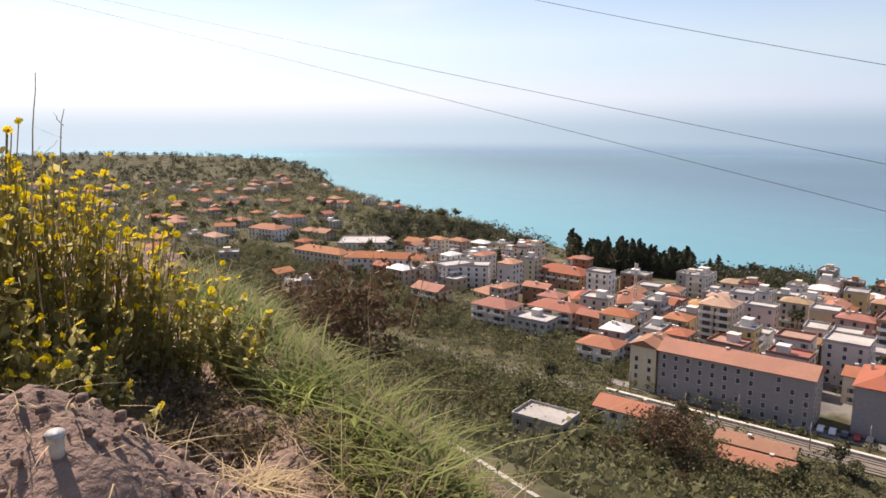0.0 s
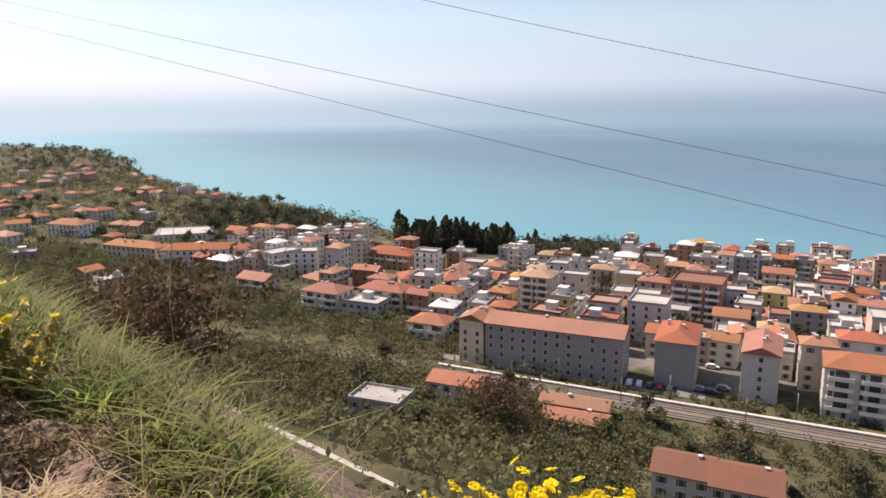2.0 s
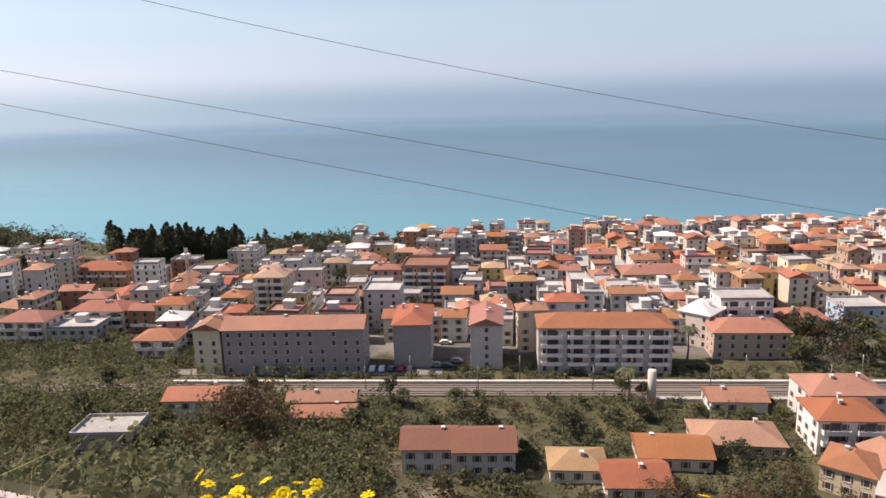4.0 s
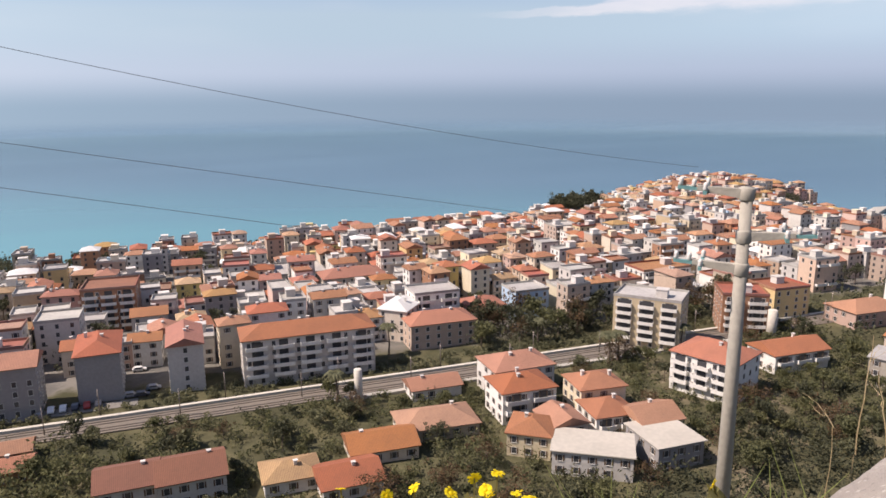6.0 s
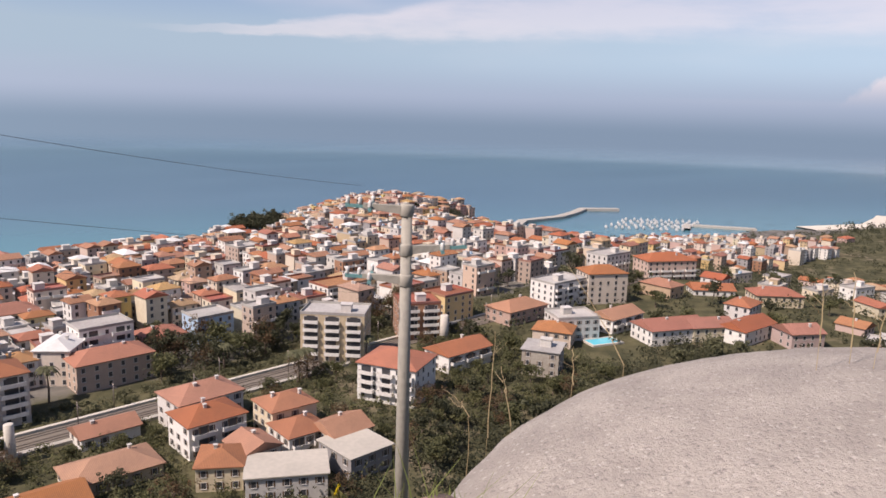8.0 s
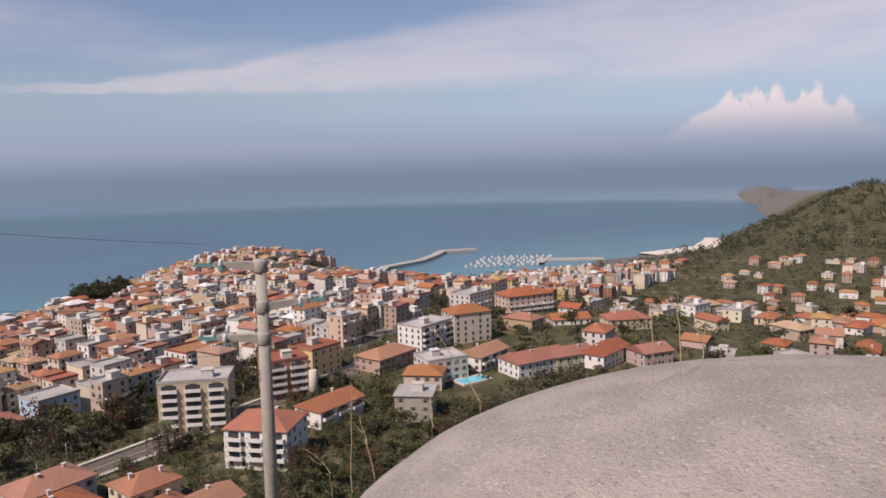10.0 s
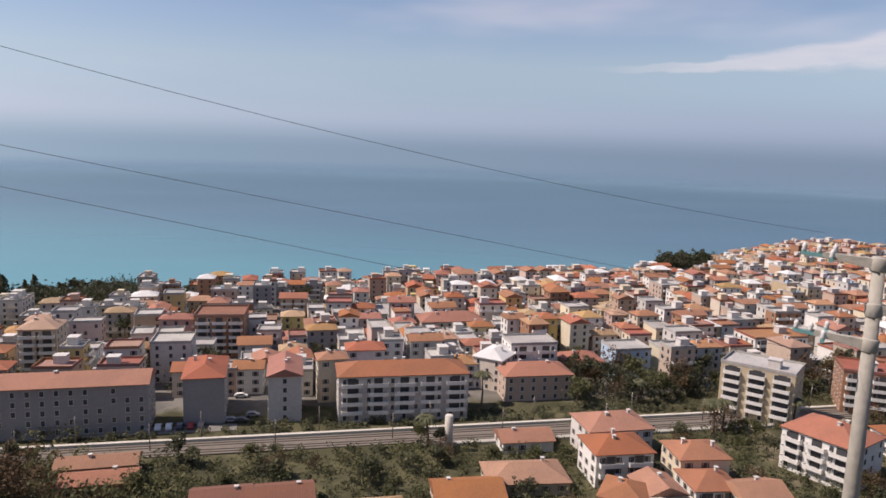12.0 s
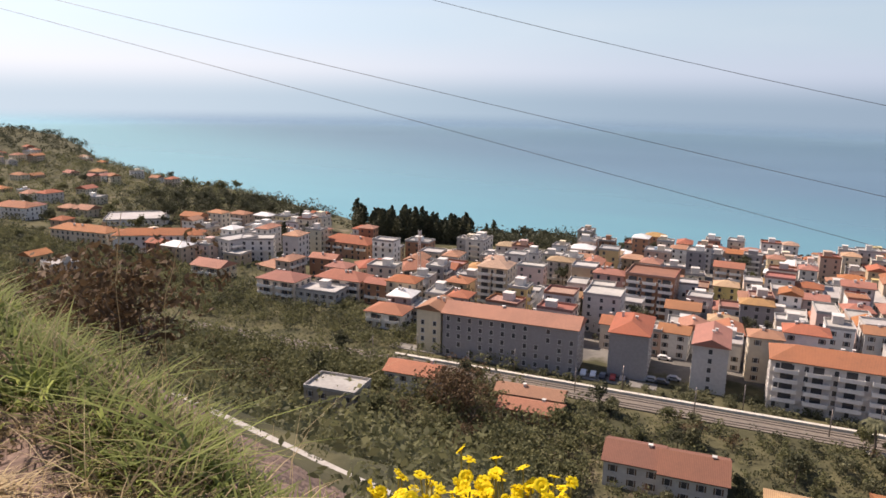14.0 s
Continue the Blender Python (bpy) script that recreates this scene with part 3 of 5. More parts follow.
def building(name, x, y, turn, w, d, floors, roof, wall, near=True, balconies=False, group=""):
    z = base_height(x, y, turn, w, d)
    h = floors * FLOOR + 0.3
    thing = new(name)
    thing.matrix_basis = pose(x, y, z, 0, 0, turn)
    many = {1: "one-storey", 2: "two-storey", 3: "three-storey", 4: "four-storey", 5: "five-storey", 6: "six-storey", 7: "seven-storey"}[floors]
    colour = {"pale": "pale grey", "tan": "tan", "stone": "weathered stone", "brick": "brick-red"}.get(wall, wall)
    tagged(thing, "%s %s %s with %s" % (colour, many, name.replace("_", " "), LOOK[roof]), "building" if "house" not in name else "house", group)
    shape = SHAPE.get(roof, roof)
    rise = min(w, d) * (0.21 if shape in ("gable", "hip") else 0.0) + 0.3
    part("wall", boxes([(-w / 2, -d / 2, -3.0, w / 2, d / 2, h)], "wall"), WALLS[wall], thing)
    if shape == "gable":
        a, b = (w / 2, d / 2) if w >= d else (d / 2, w / 2)
        v = [(-a, -b, h), (-a, b, h), (-a, 0, h + rise * 0.86), (-a + 0.3, -b, h), (-a + 0.3, b, h), (-a + 0.3, 0, h + rise * 0.86)]
        f = [(0, 1, 2), (3, 5, 4), (0, 2, 5, 3), (1, 4, 5, 2)]
        for flip in (1, -1):
            e = [(p * flip, q * flip, r) for p, q, r in v]
            part("gable_wall", solid([(-q, p, r) for p, q, r in e] if d > w else e, f, "gable_wall"), WALLS[wall], thing)
    top = part("roof", roof_mesh(shape, w, d, rise), ROOFS[roof][0], thing, at=Matrix.Translation((0, 0, h)))
    rnd = random.Random(int(x * 7 + y * 13))
    panes = []
    for side, length, off in ((0, w, d / 2), (90, d, w / 2), (-90, d, w / 2)):
        turned = pose(0, 0, 0, 0, 0, side)
        for k in range(floors):
            n = max(1, int(length / 3.3)) if name != "tower_block" or side else (0 if wall == "grey" else 1)
            for i in range(n):
                spot = turned @ Matrix.Translation(((i + 0.5) * length / n - length / 2, -off, k * FLOOR + 1.6))
                if near and rnd.random() < 0.9:
                    key = "shuttered" if "house" in name else "window"
                    part("window", stored(key, lambda: window_mesh(shutters=key == "shuttered")), None, thing, at=spot)
                elif not near and rnd.random() < 0.9:
                    panes.append(spot)
            if (balconies if near else floors > 2 and rnd.random() < 0.35) and k and side == 0:
                m = int(length / 9) + 1
                long = round(length / m * 0.76)
                for i in range(m):
                    # dark panel: the balcony's door, its colour doubling as the loggia's shade
                    part("balcony_door", stored("balcony_door", lambda: boxes([(-1.3, -0.06, 0.05, 1.3, 0.1, 2.35)], "balcony_door", GLASS)), None, thing,
                         at=turned @ Matrix.Translation(((i + 0.5) * length / m - length / 2, -off, k * FLOOR + 0.25))) if near else None
                    part("balcony", stored(("balcony", long), lambda: balcony_mesh(long)), WALLS["white"] if wall != "tan" else WALLS["cream"], thing,
                         at=turned @ Matrix.Translation(((i + 0.5) * length / m - length / 2, -off, k * FLOOR + 0.25)))
    if panes:
        tagged(part("glazing", opening_mesh(panes), None, thing), kind="stuff")
    if shape in ("gable", "hip"):
        for i in range(1 if floors < 3 else 2):
            cx, cy = rnd.uniform(-0.3, 0.3) * w, rnd.uniform(-0.2, 0.2) * d
            part("chimney", stored("chimney", lambda: boxes([(-0.35, -0.35, -0.6, 0.35, 0.35, 0.9), (-0.5, -0.5, 0.9, 0.5, 0.5, 1.05)], "chimney", WALLS["pale"])), None, thing,
                 at=Matrix.Translation((cx, cy, h + rise * 0.75)))
    elif name != "ruined_house" and rnd.random() < (0.8 if near else 0.4):
        part("stair_head", stored("stair_head", lambda: boxes([(-1.8, -1.6, 0, 1.8, 1.6, 2.5), (-2.0, -1.8, 2.5, 2.0, 1.8, 2.7)], "stair_head", WALLS["pale"])), None, thing,
             at=Matrix.Translation((rnd.uniform(-0.25, 0.25) * w, rnd.uniform(-0.2, 0.2) * d, h + 0.18)))
    return thing


# kind, place, turn, width, depth, storeys, roof, wall
KNOWN = [
    ('slab_block', 83.1, 200.8, -37.1, 42.8, 12.0, 5, 'gable', 'grey'),
    ('slab_block', 62.6, 217.3, -39.6, 8.4, 12.0, 5, 'gable', 'cream'),
    ('tower_block', 116.1, 185.3, -36.6, 11.3, 20.0, 5, 'hip', 'grey'),
    ('tower_block', 133.0, 169.5, -38.7, 9.5, 18.0, 5, 'gable', 'pale'),
    ('slab_block', 156.5, 143.1, -39.5, 38.8, 13.0, 5, 'hip', 'pale'),
    ('slab_block', 199.9, 123.3, -39.3, 22.8, 13.0, 3, 'hip', 'tan'),
    ('apartment_block', 200.2, 138.4, -79.1, 10.3, 16.0, 4, 'pale', 'cream'),
    ('apartment_block', 158.2, 240.8, -41.6, 18.5, 16.0, 6, 'terrace', 'brown'),
    ('apartment_block', 127.1, 222.7, -39.3, 13.0, 12.0, 5, 'flat', 'pale'),
    ('apartment_block', 100.1, 261.3, -38.1, 12.0, 12.0, 6, 'ochre', 'tan'),
    ('warehouse', 125.7, 265.3, -77.6, 19.8, 16.0, 1, 'flat', 'white'),
    ('terraced_house', 30.5, 278.7, -36.9, 23.1, 12.0, 2, 'flat', 'pale'),
    ('terraced_house', 42.7, 284.8, -39.8, 20.4, 12.0, 3, 'hip', 'cream'),
    ('terraced_house', 18.6, 286.8, -39.5, 17.6, 12.0, 3, 'hip', 'cream'),
    ('terraced_house', -9.3, 327.8, -41.4, 16.1, 11.0, 2, 'gable', 'cream'),
    ('house', 52.6, 242.9, -37.5, 14.2, 11.0, 2, 'hip', 'white'),
    ('farmhouse', 47.6, 185.5, -36.6, 15.0, 9.0, 2, 'gable', 'white'),
    ('ruined_house', 24.8, 179.8, -35.5, 14.7, 10.0, 2, 'flat', 'stone'),
    ('workshop', 75.9, 168.8, -35.5, 18.1, 7.0, 1, 'gable', 'brick'),
    ('workshop', 72.2, 160.1, -35.8, 16.2, 7.0, 1, 'gable', 'brick'),
    ('house', 82.6, 126.8, -36.9, 12.0, 11.0, 2, 'brown', 'pale'),
    ('house', 91.9, 118.6, -36.9, 13.4, 12.0, 2, 'brown', 'pale'),
    ('house', 126.6, 94.2, -40.8, 15.7, 11.0, 1, 'gable', 'cream'),
    ('house', 105.6, 103.2, -39.3, 12.0, 9.5, 1, 'ochre', 'white'),
    ('house', 110.7, 91.4, -37.5, 13.0, 11.0, 1, 'gable', 'white'),
    ('house', 143.3, 89.3, -42.4, 19.4, 12.0, 1, 'ochre', 'tan'),
    ('house', 162.1, 101.9, -39.5, 14.2, 9.0, 1, 'gable', 'white'),
    ('house', 176.1, 82.8, -38.0, 18.0, 13.0, 3, 'hip', 'pale'),
    ('house', 162.9, 75.0, -40.3, 15.0, 12.0, 3, 'hip', 'white'),
    ('house', 173.6, 58.6, -43.7, 12.6, 11.0, 3, 'hip', 'cream'),
    ('house', 165.3, 52.2, -43.8, 11.1, 11.0, 2, 'hip', 'white'),
    ('house', 167.4, 41.9, -40.8, 11.2, 11.0, 2, 'gable', 'cream'),
    ('house', 146.7, 64.2, -74.3, 10.2, 11.0, 2, 'hip', 'cream'),
    ('house', 154.2, 59.9, -40.0, 9.2, 10.0, 2, 'gable', 'cream'),
    ('flat_house', 145.4, 48.7, -71.4, 17.5, 11.0, 2, 'deck', 'pale'),
    ('flat_house', 158.7, 36.2, -40.1, 12.1, 13.0, 2, 'deck', 'grey'),
    ('apartment_block', 204.3, 34.0, -104.6, 18.5, 16.0, 4, 'hip', 'white'),
    ('apartment_block', 234.5, 60.6, -86.9, 21.7, 14.0, 6, 'flat', 'tan'),
    ('apartment_block', 265.2, 37.2, -68.4, 15.2, 15.0, 5, 'terrace', 'brown'),
    ('apartment_block', 291.3, 27.8, -41.5, 16.0, 14.0, 4, 'terrace', 'yellow'),
    ('apartment_block', 241.7, 110.1, -37.7, 13.8, 12.0, 4, 'flat', 'blue'),
    ('apartment_block', 302.5, 76.5, -38.6, 23.5, 14.0, 4, 'terrace', 'white'),
    ('house', 266.0, -15.5, -102.4, 14.3, 12.0, 2, 'hip', 'cream'),
    ('house', 233.9, -10.4, -101.6, 12.2, 12.0, 3, 'slab', 'stone'),
    ('house', 235.7, 18.3, -41.0, 20.0, 12.0, 2, 'gable', 'white'),
    ('house', 276.7, -22.5, -69.5, 17.1, 14.0, 3, 'flat', 'pale'),
    ('house', 291.8, -41.5, -43.1, 20.4, 12.0, 2, 'gable', 'white'),
    ('villa', 279.6, -60.3, -64.4, 24.9, 14.0, 2, 'gable', 'white'),
    ('villa', 286.6, -91.5, -44.7, 23.5, 12.0, 2, 'gable', 'white'),
    ('villa', 284.3, -75.5, -70.0, 18.3, 12.0, 2, 'gable', 'cream'),
    ('villa', 282.7, -109.7, -71.7, 14.3, 12.0, 2, 'gable', 'pink'),
    ('apartment_block', 326.1, -19.8, -42.8, 23.1, 14.0, 4, 'flat', 'white'),
    ('apartment_block', 336.5, -40.0, -70.3, 19.4, 14.0, 5, 'hip', 'cream'),
    ('apartment_block', 402.7, -50.6, -43.4, 20.8, 14.0, 4, 'flat', 'pale'),
    ('apartment_block', 401.5, -81.1, -69.8, 29.3, 16.0, 4, 'hip', 'pink'),
    ('apartment_block', 362.8, -96.7, -85.8, 20.2, 12.0, 1, 'gable', 'white'),
    ('house', 347.7, -122.1, -86.3, 21.8, 14.0, 2, 'hip', 'cream'),
    ('house', 296.3, -1.0, -41.5, 23.3, 14.0, 2, 'hip', 'pink'),
    ('apartment_block', 244.8, 195.9, -36.9, 28.0, 14.0, 3, 'hip', 'cream'),
    ('warehouse', 255.6, 238.1, -37.4, 24.1, 24.0, 2, 'flat', 'pale'),
    ('warehouse', 288.2, 213.9, -37.0, 36.6, 18.0, 2, 'flat', 'white'),
    ('apartment_block', 213.9, 134.3, -38.7, 16.9, 12.0, 5, 'flat', 'white'),
    ('house', 233.0, 124.5, -38.9, 15.4, 12.0, 2, 'hip', 'cream'),
    ('apartment_block', 160.5, 247.9, -37.8, 19.3, 14.0, 5, 'terrace', 'brown'),
    ('apartment_block', 391.8, 156.0, -38.1, 15.4, 14.0, 5, 'flat', 'tan'),
    ('apartment_block', -36.0, 384.4, -9.7, 43.1, 12.0, 4, 'hip', 'white'),
    ('apartment_block', -75.5, 414.9, -34.8, 37.0, 12.0, 3, 'hip', 'cream'),
    ('house', -134.0, 519.6, -32.6, 27.1, 14.0, 3, 'hip', 'white'),
    ('apartment_block', 1.1, 366.4, 32.6, 17.0, 12.0, 4, 'flat', 'pale'),
    ('apartment_block', 11.5, 366.2, -8.7, 16.1, 12.0, 4, 'flat', 'white'),
    ('supermarket', -59.8, 497.7, 0.3, 36.9, 30.0, 2, 'flat', 'white'),
    ('house', 59.2, 372.3, -40.9, 28.6, 14.0, 3, 'hip', 'brick'),
    ('house', 59.9, 307.0, -0.3, 16.1, 12.0, 3, 'hip', 'cream'),
    ('apartment_block', 76.6, 302.1, 9.7, 18.0, 12.0, 3, 'hip', 'tan'),
    ('warehouse', 108.0, 354.7, -2.3, 15.8, 14.0, 1, 'flat', 'white'),
]
BALCONIES = {("slab_block", "pale"), ("apartment_block", "white"), ("apartment_block", "tan"), ("apartment_block", "brown"), ("house", "white"), ("terraced_house", "cream")}
TAKEN = []


def free(x, y, r):
    return all(math.hypot(x - a, y - b) > r + c for a, b, c in TAKEN)


for spec in KNOWN:
    building(*spec, near=math.hypot(spec[1], spec[2]) < 330, balconies=(spec[0], spec[8]) in BALCONIES)
    _t, _w, _d = radians(spec[3]), spec[4], spec[5]
    _n = max(1, round(_w / _d))
    for _i in range(_n):
        _o = ((_i + 0.5) / _n - 0.5) * _w
        TAKEN.append((spec[1] + math.cos(_t) * _o, spec[2] + math.sin(_t) * _o, 0.5 * max(_d, _w / _n)))


def wanted_houses():
    """Places for the rest of the town: rows along streets that run with the railway and across it, and loose houses among greenery."""
    rnd, found = random.Random(4), []

    def add(x, y, turn, w, d, floors, roof, wall):
        found.append((math.hypot(x, y), "town_house", round(x, 1), round(y, 1), round(turn, 1), round(w, 1), round(d, 1), floors, roof, wall))
        TAKEN.append((x, y, 0.42 * max(w, d)))

    def wooded(x, y):
        yaw, dist = math.degrees(math.atan2(-x, y)), math.hypot(x, y)
        return -27 < yaw < -7.5 and 405 < dist < 580 or -7.5 <= yaw < 9 and 480 < dist < 720 or abs(yaw + 69.2) < 1.9 and 545 < dist < 600 or -90 < yaw < -84 and 628 < dist < 682

    for su in range(0, 38):
        for ss in range(-17, 92):
            u, s = 224 + su * 10.8 + rnd.uniform(-1.5, 1.5), -110 + ss * 10.2 + rnd.uniform(-2, 2)
            x, y = along(s + 5 * (ss // 5 % 2), u)
            if float(inland(x, y)) < (68 if s < 330 else 34) or u < 224 + 0.2 * max(0, -60 - s) or rnd.random() < 0.05 or su % 4 == 3 and rnd.random() < 0.35:
                continue
            if s < 20 and u > 330 or s < -60:
                if rnd.random() < 0.55:
                    continue
            if s > 330 and u < 330 and rnd.random() < 0.62:
                continue
            if 140 < x < 335 and y > 425:
                continue
            if wooded(x, y):
                continue
            old = math.hypot(x - 690, y - 110) < 140
            w, d = rnd.uniform(7.5, 13), rnd.uniform(7, 9.5)
            if not free(x, y, 0.5 * max(w, d) * 0.84):
                continue
            floors = rnd.choice((2, 3, 3, 3, 4, 4, 5, 5)) if not old else rnd.choice((3, 3, 4))
            roof = rnd.choices(("hip", "gable", "flat", "terrace", "pale", "ochre"), (17, 20, 42, 16, 4, 9))[0]
            if old:
                roof = rnd.choices(("ochre", "terrace", "hip", "flat"), (34, 26, 22, 18))[0]
            wall = rnd.choices(("pale", "white", "cream", "tan", "pink", "yellow", "grey", "brown"), (22, 13, 24, 16, 14, 6, 10, 8) if not old else (8, 6, 24, 36, 16, 8, 2, 3))[0]
            add(x, y, -38.5 + rnd.choice((0, 0, 90)) + rnd.uniform(-5, 5), w, d, floors, roof, wall)
    for n, where, gap in ((170, (2, 34, 420, 1150), 11), (330, (-128, -90, 290, 1000), 9), (50, (-8, 14, 330, 680), 10)):
        for _ in range(n):
            x, y = polar(rnd.uniform(*where[:2]), rnd.uniform(*where[2:]))
            if float(inland(x, y)) < 45 or wooded(x, y) or not free(x, y, gap) or abs(RAIL_N[0] * x + RAIL_N[1] * y - 194) < 24:
                continue
            add(x, y, rnd.choice((-38, -50, 52, 20)) + rnd.uniform(-8, 8), rnd.uniform(9, 17), rnd.uniform(8, 12), rnd.choice((1, 2, 2, 3)),
                rnd.choice(("hip", "gable", "hip", "flat", "ochre")), rnd.choice(("white", "cream", "cream", "pale", "pink", "tan")))
    return sorted(found)


def polar(yaw, dist):
    return -math.sin(radians(yaw)) * dist, math.cos(radians(yaw)) * dist


def join_far(specs):
    """The far roofs of the town as one mesh: walls, openings, roofs."""
    verts, faces, marks, mats = [], [], [], []

    def slot(mat):
        if mat not in mats:
            mats.append(mat)
        return mats.index(mat)

    for name, x, y, turn, w, d, floors, roof, wall in specs:
        base = pose(x, y, base_height(x, y, turn, w, d), 0, 0, turn)
        h = floors * FLOOR + 0.3
        shape = SHAPE.get(roof, roof)
        pieces = [(boxes([(-w / 2, -d / 2, -3.0, w / 2, d / 2, h)]), base, slot(WALLS[wall])),
                  (roof_mesh(shape, w, d, min(w, d) * 0.21 + 0.3), base @ Matrix.Translation((0, 0, h)), slot(ROOFS[roof][0]))]
        for side, length, off in ((0, w, d / 2), (90, d, w / 2), (-90, d, w / 2)):
            n = max(1, int(length / 3.4))
            panes = boxes([((i + 0.5) * length / n - length / 2 - 0.5, -0.05, k * FLOOR + 0.85, (i + 0.5) * length / n - length / 2 + 0.5, 0.1, k * FLOOR + 2.25) for i in range(n) for k in range(floors)])
            pieces.append((panes, base @ pose(0, 0, 0, 0, 0, side) @ Matrix.Translation((0, -off, 0)), slot(GLASS)))
        odd = random.Random(int(x * 11 + y * 5))
        if floors > 2 and odd.random() < 0.55:
            long = w * odd.uniform(0.45, 0.95) / 2
            slabs = boxes([(-long, -1.2, k * FLOOR, long, 0.0, k * FLOOR + 0.15) for k in range(1, floors)] + [(-long, -1.2, k * FLOOR + 0.15, long, -1.1, k * FLOOR + 0.95) for k in range(1, floors)])
            pieces.append((slabs, base @ Matrix.Translation((0, -d / 2, 0)), slot(WALLS[odd.choice(("white", "cream", wall))])))
        if shape in ("flat", "terrace"):
            a, b, e = odd.uniform(-0.25, 0.25) * w, odd.uniform(-0.2, 0.2) * d, odd.uniform(1.2, 2.2)
            pieces.append((boxes([(a - e, b - e, h, a + e, b + e, h + 2.6), (a - e - 0.2, b - e - 0.2, h + 2.6, a + e + 0.2, b + e + 0.2, h + 2.8)]), base, slot(WALLS[odd.choice(("pale", "white", "cream", wall))])))
            if odd.random() < 0.5:
                pieces.append((boxes([(-a - 0.7, -b - 0.7, h + 0.2, -a + 0.7, -b + 0.7, h + 1.5)]), base, slot(WALLS[odd.choice(("white", "grey", "blue"))])))
        for mesh, m, k in pieces:
            n = len(verts)
            verts += [m @ v.co for v in mesh.vertices]
            faces += [tuple(n + i for i in p.vertices) for p in mesh.polygons]
            marks += [k] * len(mesh.polygons)
            bpy.data.meshes.remove(mesh)
    mesh = solid(verts, faces, "far_town")
    for m in mats:
        mesh.materials.append(m)
    mesh.polygons.foreach_set("material_index", marks)
    tagged(new("far_town", mesh), "crowded far houses with red roofs and pale walls", "town", kind="stuff")


HOUSES = wanted_houses()
for _i, _spec in enumerate(HOUSES[:230]):
    building(*_spec[1:], near=_i < 22, group="houses of the town")
join_far([h[1:] for h in HOUSES[230:]])


# ---- trees and scrub ----
def leaf_cloud(rng, centres, radii, per, size, squash=1.0):
    """Small leaf faces scattered through clumps; returns corners and faces."""
    n = len(centres) * per
    c = np.repeat(np.asarray(centres, float), per, 0)
    r = np.repeat(np.asarray(radii, float), per)[:, None]
    way = rng.normal(size=(n, 3))
    way /= np.linalg.norm(way, axis=1)[:, None]
    mid = c + way * r * rng.uniform(0.45, 1.05, (n, 1)) * [1, 1, squash]
    a = rng.normal(size=(n, 3))
    a -= way * (a * way).sum(1)[:, None] * 0.6
    a /= np.linalg.norm(a, axis=1)[:, None]
    b = np.cross(a, rng.normal(size=(n, 3)))
    b /= np.linalg.norm(b, axis=1)[:, None]
    k = size * rng.uniform(0.55, 1.3, (n, 1))
    verts = np.stack([mid - a * k, mid - b * k * 0.5, mid + a * k, mid + b * k * 0.5], 1).reshape(-1, 3)
    return verts, np.arange(4 * n).reshape(-1, 4)


def trunk_mesh(h, r, limbs, seed, spread):
    rnd = random.Random(seed)
    bm = bmesh.new()

    def tube(p, q, r0, r1, n=6):
        p, q = Vector(p), Vector(q)
        turn = (q - p).to_track_quat("Z", "Y").to_matrix()
        rings = [[bm.verts.new(c + turn @ Vector((math.cos(2 * math.pi * i / n) * rr, math.sin(2 * math.pi * i / n) * rr, 0))) for i in range(n)] for c, rr in ((p, r0), ((p + q) / 2 + Vector((rnd.uniform(-1, 1), rnd.uniform(-1, 1), 0)) * r0, (r0 + r1) / 2), (q, r1))]
        for lo, hi in zip(rings, rings[1:]):
            for i in range(n):
                bm.faces.new((lo[i], lo[(i + 1) % n], hi[(i + 1) % n], hi[i]))

    tube((0, 0, -1.0), (0, 0, h), r * 1.2, r * 0.6)
    for i in range(limbs):
        a = 2 * math.pi * i / limbs + rnd.uniform(-0.4, 0.4)
        z = h * rnd.uniform(0.55, 0.95)
        tube((0, 0, z), (math.cos(a) * spread, math.sin(a) * spread, z + spread * rnd.uniform(0.5, 1.1)), r * 0.5, r * 0.15, 5)
    m = bpy.data.meshes.new("trunk")
    bm.to_mesh(m)
    bm.free()
    m.materials.append(BARK)
    return m


